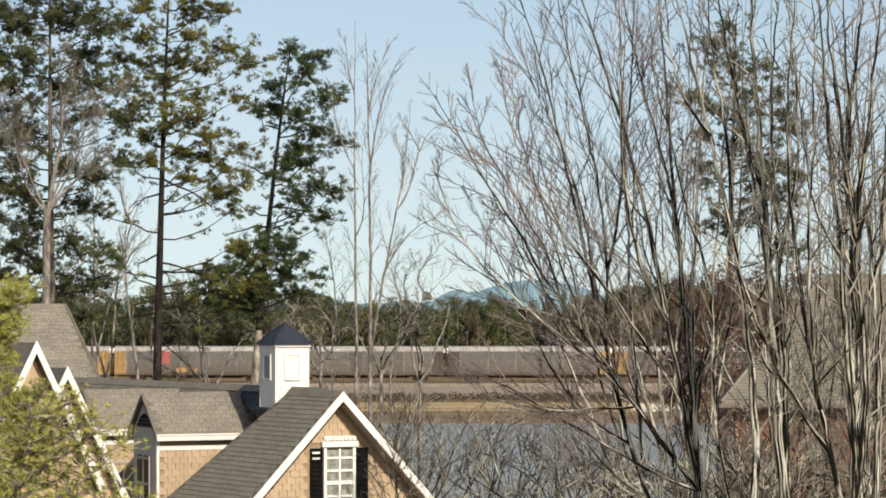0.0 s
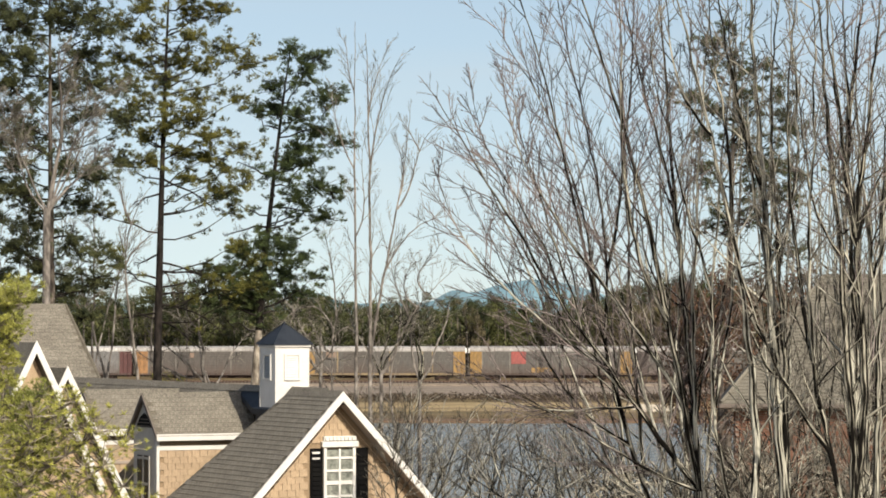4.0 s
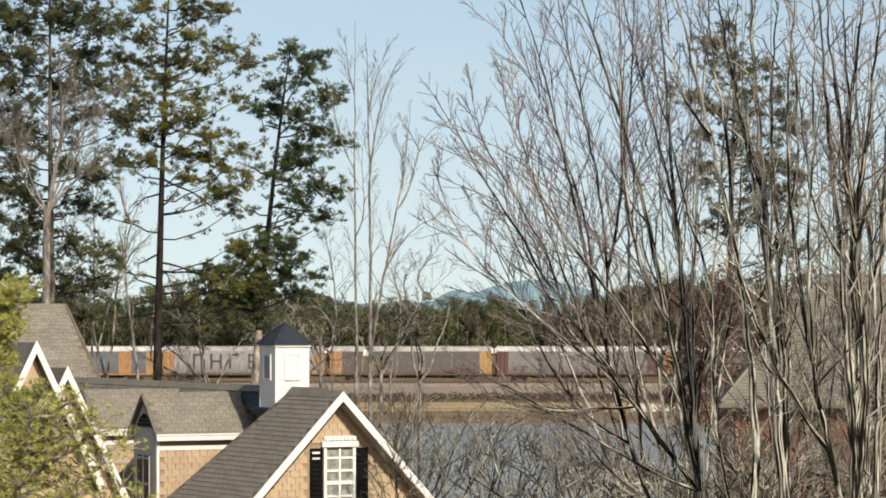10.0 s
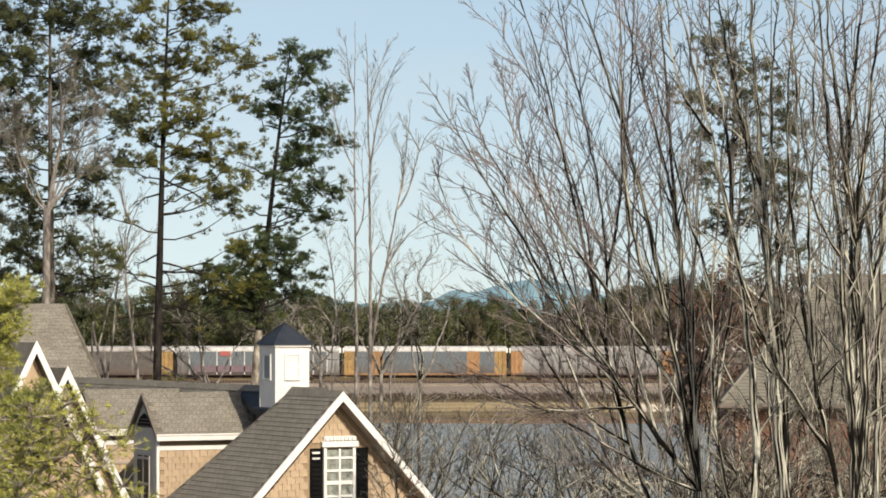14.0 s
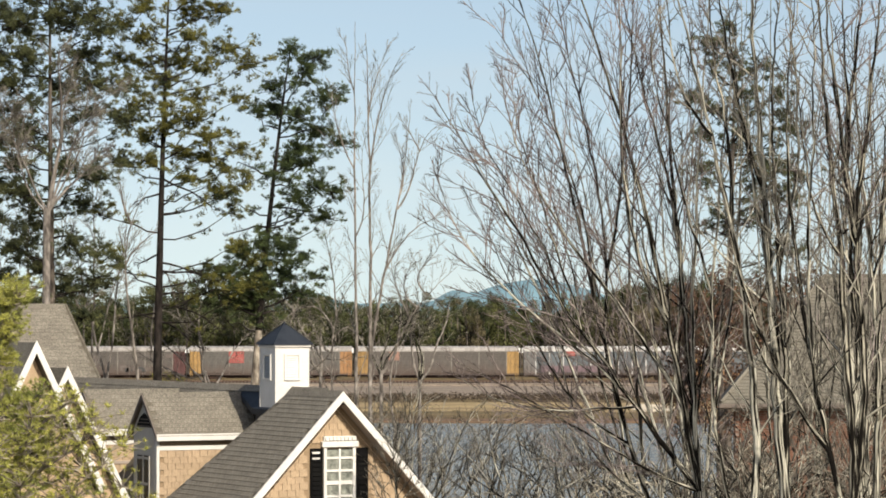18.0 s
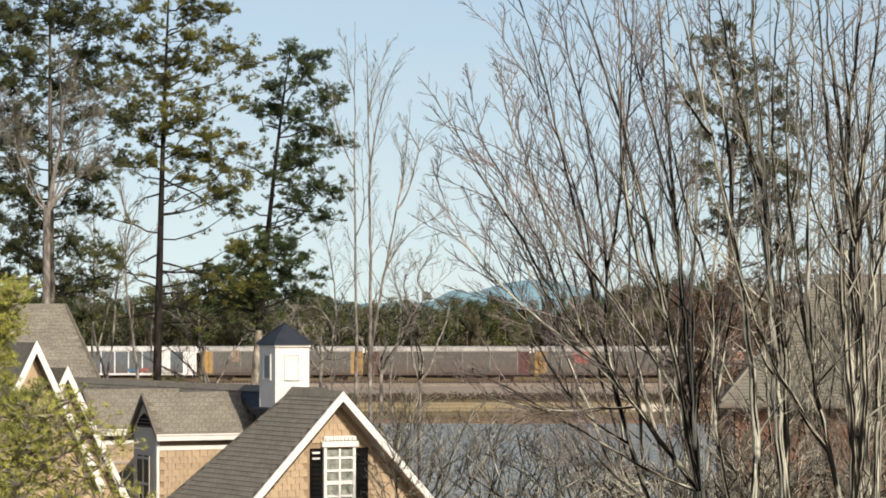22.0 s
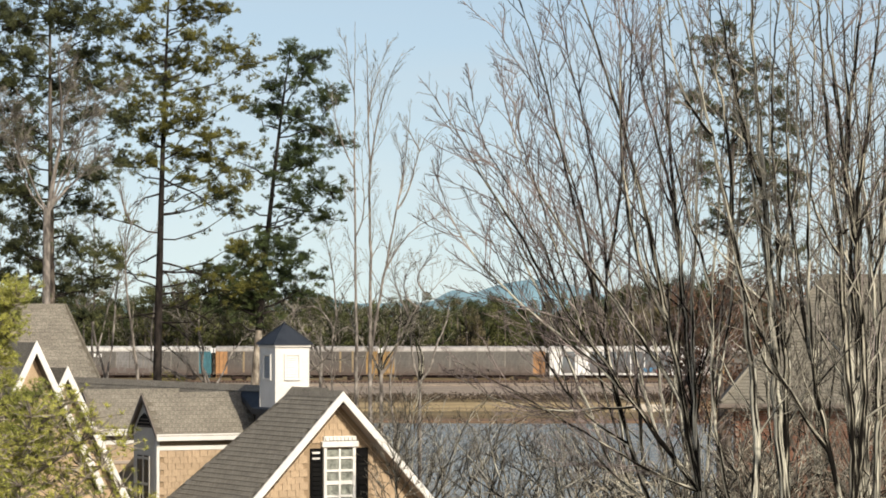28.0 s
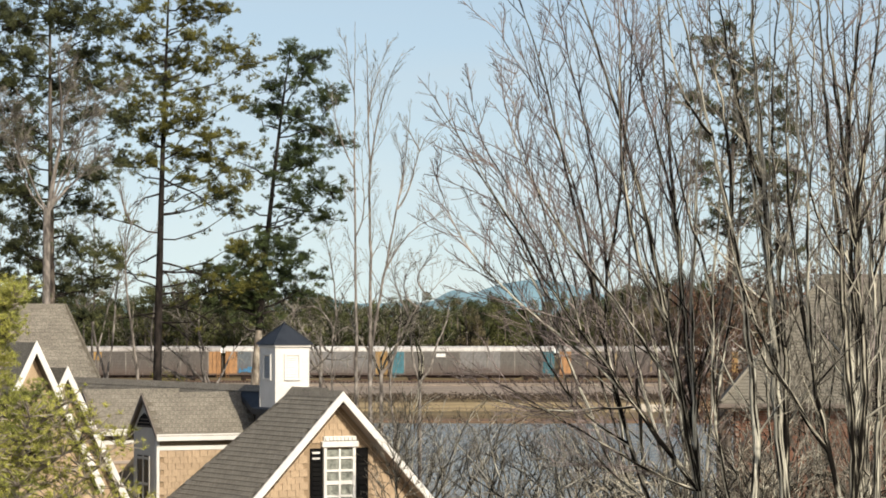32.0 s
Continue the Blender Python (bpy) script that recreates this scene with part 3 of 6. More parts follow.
def railcar(label, side=BROWN, roof=ROOF_GREY, lead=YELLOW, tail=YELLOW, post=None, sill=None, panels=None, signs=()):
    """One car, its middle at the origin on the rails, running towards +x. panels: {index from the tail: coat}; signs: (x from the tail, height, width, tall, coat, name)."""
    c = thing("railcar", pose(0, TRACK_Y, 0), label, "railcar", "car carriers of the freight train")
    car_piece("roof", "car_roof", roof_shape, roof, c, "corrugated steel roof")
    car_piece("underframe", "car_frame", frame_shape, UNDERFRAME, c)
    car_piece("side_sill", "car_sill", sill_shape, sill or DARK, c)
    car_piece("far_side", "car_far", far_side_shape, side, c)
    y = -1.47
    for i in range(PANELS):
        coat = (panels or {}).get(i, side)
        p = car_piece("side_panel", "car_panel", panel_shape, coat, c)
        p.location = (-BODY / 2 + 2.1 + PITCH * (i + 0.5), y, 0)
    for i in range(PANELS + 1):
        p = car_piece("post", "car_post", post_shape, post or (POST_PALE if side in (GREY, BROWN, SILVER) and i % 2 == 0 else side), c)
        p.location = (-BODY / 2 + 2.1 + PITCH * i, y - 0.01, 0)
    for x, coat in ((-BODY / 2 + 1.02, tail), (BODY / 2 - 1.02, lead)):
        p = car_piece("corner_panel", "car_corner", corner_shape, coat, c)
        p.location = (x, y, 0)
        car_piece("end_door", "car_door", door_shape, coat, c).location = (math.copysign(BODY / 2 - 0.1, x), 0, 0)
        e = car_piece("end_cap", "car_cap", cap_shape, WHITE, c)
        e.matrix_basis = pose(math.copysign(BODY / 2 + 0.06, x), 0, 0, 0, 0, 0 if x > 0 else 180)
        q = car_piece("ladder", "car_ladder", ladder_shape, coat, c)
        q.location = (x + math.copysign(0.65, x), y - 0.06, 0)
        k = car_piece("coupler", "car_coupler", coupler_shape, UNDERFRAME, c)
        k.matrix_basis = pose(math.copysign(BODY / 2 - 0.2, x), 0, 0, 0, 0, 0 if x > 0 else 180)
        b = car_piece("bogie", "car_bogie", bogie_shape, UNDERFRAME, c)
        b.location = (math.copysign(9.9, x), 0, 0)
        for w in (-0.9, 0.9):
            car_piece("wheelset", "car_wheel", wheel_shape, WHEEL_STEEL, b).location = (w, 0, 0.46)
    for x, z, w, h, coat, name in signs:
        if name == "block_marks":
            s = tagged(car_piece("sprayed_lettering", "blocks_%d" % w, block_shape(w, h), coat, c), kind="stuff")
        elif name == "scrawl":
            s = car_piece("sprayed_lettering", "marks_%d_%d" % (w * 10, h * 10), scrawl_shape(int(w * 7 + h * 13 + x), w, h), coat, c)
            tagged(s, kind="stuff")
        else:
            s = car_piece(name, "sign_%d_%d" % (w * 10, h * 10), flat_shape(w, h), coat, c)
        s.location = (-BODY / 2 + x, y - 0.115, z)
    return c


def make_train():
    W, S = "sign_plate", "scrawl"
    return {
        -2: railcar("weathered brown covered car carrier on the track"),
        -1: railcar("weathered grey covered car carrier with dark ends", GREY, tail=DARK, lead=YELLOW),
        0: railcar("weathered grey car carrier with dark red ends", GREY, lead=DARK, tail=DARK, panels={4: BROWN, 7: BROWN}),
        1: railcar("grey car carrier with a red sign and yellow ends", GREY, ROOF_GREY, YELLOW, YELLOW, signs=((8.3, 3.9, 2.5, 2.1, RED, W), (12.5, 1.8, 4, 0.9, YELLOW, S), (19, 1.9, 6, 0.9, SILVER, S))),
        2: railcar("brown car carrier with yellow posts and sill", GREY, ROOF_GREY, YELLOW, YELLOW, sill=POST_YELLOW, panels={2: BROWN, 3: BROWN}, post=GREY, signs=((4.8, 4.4, 1.8, 0.9, TAN_SIGN, W),) + tuple((x, 3.2, 0.22, 3.6, POST_YELLOW, "yellow_post") for x in (3.2, 5.9, 14.8, 20.4, 22.1))),
        3: railcar("brown rusty car carrier with yellow ends", BROWN, ROOF_GREY, YELLOW, ORANGE, signs=((9.5, 4.3, 0.8, 0.8, TAN_SIGN, W),)),
        4: railcar("silver galvanised car carrier with maroon ends", SILVER, ROOF_WHITE, MAROON, MAROON, signs=((11.5, 4.4, 1.5, 0.5, WHITE, W), (4.2, 1.9, 2.5, 0.9, DARK, S))),
        5: railcar("brown car carrier with yellow ends and white sign", BROWN, ROOF_GREY, YELLOW, ORANGE, signs=((6.4, 4.7, 1.3, 1.0, WHITE, W), (5.6, 2.8, 0.2, 2.2, YELLOW, "yellow_post"), (7.4, 2.8, 0.2, 2.2, YELLOW, "yellow_post"), (22, 1.7, 5, 0.8, MAROON, S))),
        6: railcar("pale grey car carrier with black sprayed marks", PALE, ROOF_GREY, ORANGE, ORANGE, signs=((15.2, 3.3, 20, 2.6, BLACK, "block_marks"),)),
        7: railcar("orange car carrier with blue-grey panels", BLUEGREY, ROOF_WHITE, YELLOW, YELLOW, post=BLUEGREY, sill=ORANGE, panels={1: ORANGE, 8: ORANGE}),
        8: railcar("white and blue-grey car carrier with purple lower panels", BLUEGREY, ROOF_WHITE, PALE, SILVER, post=ROOF_WHITE, signs=((9.2, 2.0, 12.5, 1.1, PURPLE, "lower_band"), (8.2, 4.6, 1.8, 0.8, RED, W), (16, 1.9, 5.6, 0.8, PALE, S)) + tuple((x, 1.9, 0.2, 1.3, ROOF_WHITE, "short_post") for x in (4.4, 6.8, 9.1, 11.5, 13.8))),
        9: railcar("brown car carrier with yellow ends", BROWN, ROOF_GREY, YELLOW, YELLOW, signs=((6.4, 4.2, 1.8, 1.5, PINK_SIGN, W),)),
        10: railcar("grey car carrier with red sign and yellow ends", GREY, ROOF_GREY, ORANGE, YELLOW, signs=((8.0, 4.0, 2.6, 2.0, RED, W), (6.2, 1.8, 3.5, 0.9, SILVER, S))),
        11: railcar("brown car carrier with maroon ends", BROWN, ROOF_GREY, MAROON, MAROON, signs=((12.0, 4.0, 2.0, 0.6, PALE, W), (25, 4.2, 1.2, 0.6, PALE, W), (18.8, 2.0, 4.2, 1.0, PALE, S), (19.2, 1.9, 3.4, 0.9, BLACK, S))),
        12: railcar("weathered grey car carrier with yellow ends", GREY, ROOF_GREY, YELLOW, YELLOW, signs=((5.9, 4.2, 1.3, 2.0, TAN_SIGN, W), (12, 1.8, 14, 0.7, SILVER, S))),
        13: railcar("bright white car carrier with blue-grey screens", BLUEGREY, ROOF_WHITE, WHITE, WHITE, post=WHITE, sill=WHITE, panels={1: WHITE, 8: WHITE}, signs=((17.0, 1.8, 1.6, 0.8, BLUE, S), (18.8, 1.8, 1.2, 0.8, RED, S))),
        14: railcar("grey car carrier with white and blue sprayed marks", GREY, ROOF_GREY, ORANGE, YELLOW, signs=((16, 1.9, 13, 1.0, PALE, S), (15.4, 1.75, 10, 0.8, BLUEGREY, S))),
        15: railcar("brown car carrier with pale yellow posts and orange ends", BROWN, ROOF_GREY, YELLOW, ORANGE, post=BROWN, signs=tuple((x, 3.2, 0.3, 3.6, POST_YELLOW, "yellow_post") for x in (4.8, 6.9, 9.7, 12.7, 15.7, 21.3, 23.4))),
        16: railcar("grey car carrier with teal ends and pale lower panels", GREY, ROOF_WHITE, GREEN, TEAL, panels={4: SILVER, 5: SILVER, 6: SILVER}, signs=((14.0, 1.8, 9, 0.9, SILVER, S), (8.3, 4.3, 1.6, 0.6, WHITE, W))),
        17: railcar("pale grey car carrier with blue sprayed marks", SILVER, ROOF_WHITE, YELLOW, ORANGE, panels={0: BLUEGREY}, signs=((3.4, 1.8, 2.2, 1.0, BLUE, S), (22, 3.2, 0.3, 3.6, PALE, "pale_post"))),
        18: railcar("brown car carrier with a yellow sign", BROWN, ROOF_GREY, ORANGE, YELLOW, signs=((6.6, 4.2, 1.6, 1.4, YELLOW, W),)),
        19: railcar("weathered grey car carrier at the end of view", GREY),
        20: railcar("weathered brown covered car carrier on the track"),
    }


train = make_train()


def motions():
    """The train rolls to the right, slowing a little."""
    for k, car in train.items():
        rows = []
        for t in range(0, 33, 2):
            front = 0.49 + 15.262 * t - 0.02051 * t * t + 0.000236 * t ** 3
            rows.append((t, pose(front - CAR * (k + 0.5), TRACK_Y, 0)))
        walk(car, rows)
    for tree, most, phase in swaying:
        foot, rows = tree.location.copy(), []
        for i in range(65):
            t = i * 0.5
            a = most * (0.6 * math.sin(1.9 * t + phase) + 0.4 * math.sin(3.1 * t + 2 * phase))
            b = most * 0.6 * math.sin(1.3 * t + 1 + phase)
            rows.append((t, pose(*foot, b, a, 0)))
        walk(tree, rows)


# ---- houses ----
TAN = 1.06
LIE = math.hypot(1, TAN)


def slope(g, axis, ridge, z, run, a0, a1, side, thick=0.14):
    """A roof slab: from the ridge at ridge, z down over run to one side; it reaches from a0 to a1 along the ridge's axis."""
    p = [(ridge, z), (ridge + side * run, z - TAN * run), (ridge + side * run, z - TAN * run - thick), (ridge, z - thick)]
    if axis == "y":
        g.prism([(c, a0, h) for c, h in p], (0, a1 - a0, 0))
    else:
        g.prism([(a0, c, h) for c, h in p], (a1 - a0, 0, 0))
    return g


def lay(parent, frame_m, across, down, tab, course, thick, mats, inside, name, budget, jitter=0.0, rng=random.Random(2), gap=0.0008):
    """Overlapping shingles on a flat field. frame_m: x across, y down the field, z out. Returns how many were laid as pieces."""
    rest = Geo()
    pool = []
    for k in range(3):
        w = tab * (0.97, 0.99, 1.0)[k]
        gg = Geo().prism([(-w / 2 + gap, 0, 0.002), (w / 2 - gap, 0, 0.002), (w / 2 - gap, course * 1.15, thick * 1.5), (-w / 2 + gap, course * 1.15, thick * 1.5)], (0, 0, thick))
        pool.append(solid(gg.mesh(name, mats[0])))
    spots = []
    j = 0
    while j * course < down:
        x = -across / 2 + (j % 2) * tab * 0.5 + rng.uniform(-0.1, 0.1) * tab
        while x < across / 2:
            y = j * course + rng.uniform(-jitter, jitter)
            if inside(x, y + course * 0.5):
                spots.append((x, y, rng.randrange(3)))
            x += tab
        j += 1
    for i, (x, y, k) in enumerate(spots):
        m = frame_m @ Matrix.Translation((x, y, 0))
        if i < budget:
            ob = new(name, pool[k])
            ob.parent = parent
            ob.matrix_basis = m
        else:
            base = len(rest.v)
            rest.v += [tuple(m @ v.co) for v in pool[k].vertices]
            rest.f += [tuple(base + q for q in f.vertices) for f in pool[k].polygons]
    if rest.f:
        ob = new(name + "_field", rest.mesh(name + "_field", mats[1]))
        ob.parent = parent
        tagged(ob, kind="stuff")


def field(origin, across, down):
    """The frame of a roof or wall face: origin at its top middle, x across, y down, z out."""
    x, y = Vector(across).normalized(), Vector(down).normalized()
    z = y.cross(x)
    m = Matrix((-x, y, z)).transposed().to_4x4()
    m.translation = Vector(origin)
    return m


def cedar_house():
    h = thing("shingle_house", pose(-2.336, 74, -0.4, 0, 0, 28), "house with tan cedar shingle walls and brown shingled roof", "house")
    up = 0.4
    R, RIDGE2 = 8.775 + up, 8.77 + up
    HALF = 4.0
    late = []
    # front block: gable end towards the road
    e, VALLEY = R - TAN * HALF, 0.72
    part("roof_slope", slope(Geo(), "y", 0, R, HALF, 0.05, 2.9, 1), ASPHALT_BASE, h, "brown asphalt shingle roof slope")
    part("roof_slope", Geo().prism([(0, 0.05, R), (-HALF, 0.05, e), (-HALF, 2.9 + VALLEY * HALF, e), (0, 2.9, R)], (0, 0, -0.14)), ASPHALT_BASE, h, "brown asphalt shingle roof slope running back into a valley")
    late.append((field((0, 1.47, R + 0.002), (0, -1, 0), (-1, 0, -TAN)), 9.0, HALF * LIE, None))
    part("gable_wall", Geo().prism([(-3.7, 0.50, 0), (3.7, 0.50, 0), (3.7, 0.50, e + 0.2), (0, 0.50, R - 0.16), (-3.7, 0.50, e + 0.2)], (0, 0.2, 0)), CEDAR_BASE, h, "tan cedar shingle gable wall")
    for s in (-1, 1):
        part("side_wall", Geo().box(*sorted((s * 3.5, s * 3.7))[:1], 0.7, 0, max(s * 3.5, s * 3.7), 2.9, e + 0.25), CEDAR_BASE, h)
    part("back_wall", Geo().prism([(-3.5, 2.7, 0), (3.5, 2.7, 0), (3.5, 2.7, e + 0.2), (0, 2.7, R - 0.2), (-3.5, 2.7, e + 0.2)], (0, 0.18, 0)), CEDAR_BASE, h)
    for s in (-1, 1):
        part("rake_board", Geo().prism([(0, 0, R + 0.03), (s * HALF, 0, e + 0.03), (s * HALF, 0, e - 0.20), (0, 0, R - 0.20)], (0, 0.05, 0)), WHITE_PAINT, h, "white painted rake board")
        part("soffit", Geo().prism([(s * 0.14, 0.051, R - 0.29), (s * HALF, 0.051, e - 0.145), (s * HALF, 0.051, e - 0.165), (s * 0.14, 0.051, R - 0.31)], (0, 0.45, 0)), SOFFIT, h)
        part("frieze_board", Geo().prism([(0, 0.46, R - 0.33), (s * 3.6, 0.46, R - 0.33 - TAN * 3.6), (s * 3.6, 0.46, R - 0.37 - TAN * 3.6), (0, 0.46, R - 0.37)], (0, 0.04, 0)), CEDAR, h)
    # attic window with shutters
    w = part("window", Geo().box(-0.24, 0.47, 5.6 + up, 0.48, 0.52, 7.44 + up), GLASS, h, "small-paned attic window with lace curtains")
    part("curtain", Geo().box(-0.22, 0.463, 5.62 + up, 0.46, 0.469, 7.42 + up), LACE, w)
    for x0, x1 in ((-0.30, -0.22), (0.46, 0.54)):
        part("casing", Geo().box(x0, 0.42, 5.5 + up, x1, 0.53, 7.50 + up, 0.01), WHITE_PAINT, w)
    part("head_trim", Geo().box(-0.36, 0.38, 7.48 + up, 0.60, 0.53, 7.62 + up, 0.012), WHITE_PAINT, w)
    part("crown_trim", Geo().box(-0.31, 0.40, 7.63 + up, 0.55, 0.53, 7.74 + up, 0.012), WHITE_PAINT, w)
    for k in range(8):
        part("dentil", Geo().box(-0.28 + k * 0.10, 0.365, 7.645 + up, -0.23 + k * 0.10, 0.40, 7.72 + up), WHITE_PAINT, w)
    part("muntin", Geo().box(0.095, 0.43, 5.6 + up, 0.145, 0.462, 7.44 + up), WHITE_PAINT, w)
    for k in range(6):
        z = 5.7 + up + k * 0.30
        part("muntin", Geo().box(-0.22, 0.432, z, 0.46, 0.461, z + (0.055 if k != 3 else 0.09)), WHITE_PAINT, w)
    for x0 in (-0.64, 0.56):
        s = part("shutter", Geo().box(x0, 0.44, 5.5 + up, x0 + 0.32, 0.49, 7.46 + up, 0.012), SHUTTER_PAINT, h, "black louvred window shutter")
        for k in range(16):
            part("slat", Geo().prism([(x0 + 0.05, 0.44, 5.6 + up + k * 0.11), (x0 + 0.05, 0.415, 5.6 + up + k * 0.11), (x0 + 0.05, 0.44, 5.69 + up + k * 0.11)], (0.22, 0, 0)), SHUTTER_PAINT, s)
    for zz in (7.33, 7.20):
        part("shutter_clip", Geo().box(-0.60, 0.425, zz + up, -0.40, 0.438, zz + 0.05 + up, 0.005), WHITE_PAINT, h, "small white bar on the shutter")
    # main block behind, its ridge a little to one side
    part("roof_slope", slope(Geo(), "y", 1.05, RIDGE2, 4.0, 2.92, 24.0, 1), ASPHALT_BASE, h, "long brown asphalt shingle roof slope")
    part("roof_slope", slope(Geo(), "y", 1.05, RIDGE2, 4.0, 8.62, 24.0, -1), ASPHALT_BASE, h, "long brown asphalt shingle roof slope")
    # shadow beside the cupola is put into this slope and wall as dark colour
    drop = RIDGE2 - TAN * 0.5
    part("roof_slope", Geo().prism([(1.05, 2.92, RIDGE2), (0.55, 2.92, drop), (0.55, 6.35, drop), (1.05, 8.60, RIDGE2)], (0, 0, -0.14)), SLATE_METAL_AND_SHADE, h, "short roof slope under the cupola with its shadow painted dark")
    part("link_wall", Geo().box(0.62, 2.95, 0, 0.75, 6.30, drop - 0.10), SLATE_METAL_AND_SHADE, h, "side wall below the cupola slope, its shade painted dark")
    late.append((field((1.05, 16.25, RIDGE2 + 0.002), (0, -1, 0), (-1, 0, -TAN)), 15.1, 4.0 * LIE, None))
    part("ridge_cap", Geo().prism([(0.90, 2.95, RIDGE2 - 0.12), (1.05, 2.95, RIDGE2 + 0.045), (1.20, 2.95, RIDGE2 - 0.12), (1.05, 2.95, RIDGE2 - 0.02)], (0, 21, 0)), ASPHALT_ROOF, h)
    part("ridge_cap", Geo().prism([(-0.15, 0.02, R - 0.12), (0, 0.02, R + 0.045), (0.15, 0.02, R - 0.12), (0, 0.02, R - 0.02)], (0, 2.9, 0)), ASPHALT_ROOF, h)
    e2 = RIDGE2 - TAN * 4.0
    for x in (-2.6, 4.5):
        part("side_wall", Geo().box(x, 3.1, 0, x + 0.2, 23.7, e2 + 0.25), CEDAR_BASE, h)
    part("back_wall", Geo().prism([(-2.6, 23.5, 0), (4.7, 23.5, 0), (4.7, 23.5, e2), (1.05, 23.5, RIDGE2 - 0.2), (-2.6, 23.5, e2)], (0, 0.2, 0)), CEDAR_BASE, h)
    # two narrow bays running out of the main slope
    for n, (y, end) in enumerate(((7.8, -1.84), (11.8, -1.86))):
        z = 8.60 + up
        run = 0.95
        for s in (-1, 1):
            part("bay_roof", slope(Geo(), "x", y, z, run, end, 1.0, s, 0.10), ASPHALT_BASE, h, "weathered grey-brown shingle bay roof")
        late.append((field(((end + 1.0) / 2, y, z + 0.002), (1, 0, 0), (0, -1, -TAN)), 1.0 - end - 0.03, run * LIE, n))
        part("ridge_cap", Geo().prism([(end, y - 0.12, z - 0.10), (end, y, z + 0.04), (end, y + 0.12, z - 0.10), (end, y, z - 0.02)], (1.0 - end, 0, 0)), ASPHALT_ROOF, h)
        ze = z - TAN * run
        part("fascia", Geo().box(end - 0.02, y - run - 0.05, ze - 0.16, 0.75, y - run + 0.02, ze + 0.01, 0.01), WHITE_PAINT, h, "white gutter board")
        for s in (-1, 1):
            part("verge_board", Geo().prism([(end, y, z + 0.01), (end, y + s * run, ze + 0.01), (end, y + s * run, ze - 0.09), (end, y, z - 0.12)], (-0.04, 0, 0)), VERGE, h)
        bottom = 4.6 + up if n == 0 else 6.75 + up
        part("bay_front_wall", Geo().box(end + 0.14, y - 0.75, bottom, 0.9, y - 0.65, ze + 0.02), CEDAR_BASE, h, "tan cedar shingle bay wall")
        part("corner_board", Geo().box(end + 0.06, y - 0.79, bottom, end + 0.14, y - 0.67, ze - 0.16, 0.01), WHITE_PAINT, h)
        part("frieze_board", Geo().box(end + 0.141, y - 0.79, ze - 0.40, 0.8, y - 0.74, ze - 0.285), WHITE_PAINT, h)
        part("bay_end_wall", Geo().prism([(end + 0.06, y - 0.65, 4.6 + up), (end + 0.06, y + 0.72, 4.6 + up), (end + 0.06, y + 0.72, ze + 0.1), (end + 0.06, y, z - 0.14), (end + 0.06, y - 0.65, ze + 0.1)], (0.1, 0, 0)), GREY_PAINT, h, "grey painted bay end wall")
        # near-black sheet paints the shade inside the vent
        v = part("gable_vent", Geo().prism([(end + 0.045, y - 0.52, z - 0.84), (end + 0.045, y + 0.52, z - 0.84), (end + 0.045, y + 0.30, z - 0.60), (end + 0.045, y, z - 0.48), (end + 0.045, y - 0.30, z - 0.60)], (0.012, 0, 0)), SHADE_SHEET, h, "arched vent under the bay gable, its inner shade painted near-black")
        for k in range(3):
            part("slat", Geo().box(end + 0.03, y - 0.44 + 0.08 * k, z - 0.82 + 0.085 * k, end + 0.044, y + 0.44 - 0.08 * k, z - 0.80 + 0.085 * k), VERGE, v)
        win = part("bay_window", Geo().box(end + 0.04, y - 0.35, 5.2 + up, end + 0.058, y + 0.42, 7.05 + up), GLASS, h, "narrow bay window with white bars")
        for zz in (5.2, 5.75, 6.3, 6.95):
            part("muntin", Geo().box(end + 0.015, y - 0.40, zz + up, end + 0.038, y + 0.47, zz + up + 0.06), GREY_PAINT, win)
        for yy in (-0.40, 0.0, 0.42):
            part("muntin", Geo().box(end + 0.016, y + yy, 5.2 + up, end + 0.037, y + yy + 0.05, 7.05 + up), GREY_PAINT, win)
        if n == 1:
            # dark sheet put in for the shade within the porch
            part("porch_opening", Geo().box(end + 0.32, y - 0.62, 5.4 + up, 0.8, y - 0.60, 6.75 + up), SHADE_SHEET, h, "porch opening filled by a sheet painted dark for shade")
            part("porch_beam", Geo().box(end + 0.25, y - 0.80, 6.68 + up, 0.8, y - 0.70, 6.77 + up, 0.01), SOFFIT, h)
    # the shingles, largest fields last
    k = 0
    for m, across, down, bay in late:
        if k == 0:
            lay(h, m, across, down, 0.31, 0.143, 0.010, (ASPHALT_ROOF, ASPHALT_ROOF_REST), lambda x, y: -1.28 < x < 1.30 + VALLEY * y / LIE and y < 5.6, "shingle", 290)
        elif bay is None:
            lay(h, m, across, down, 0.31, 0.143, 0.007, (ASPHALT_ROOF, ASPHALT_ROOF_REST), lambda x, y, dn=down: y < min(1.6, dn - 0.1), "shingle", 0)
        else:
            lay(h, m, across, down, 0.31, 0.143, 0.007, (ASPHALT_ROOF, ASPHALT_ROOF_REST), lambda x, y, a=across: abs(x) < a / 2 - 0.12 and y < 1.36, "shingle", 80)
        k += 1
    lay(h, field((0, 0.50, R - 0.4), (1, 0, 0), (0, 0, -1)), 7.4, 3.4, 0.22, 0.155, 0.013, (CEDAR, CEDAR), lambda x, y: abs(x) < y / TAN and not (-0.94 < x < 0.72 and y > 0.70), "cedar_shingle", 260, jitter=0.008, gap=0.005)
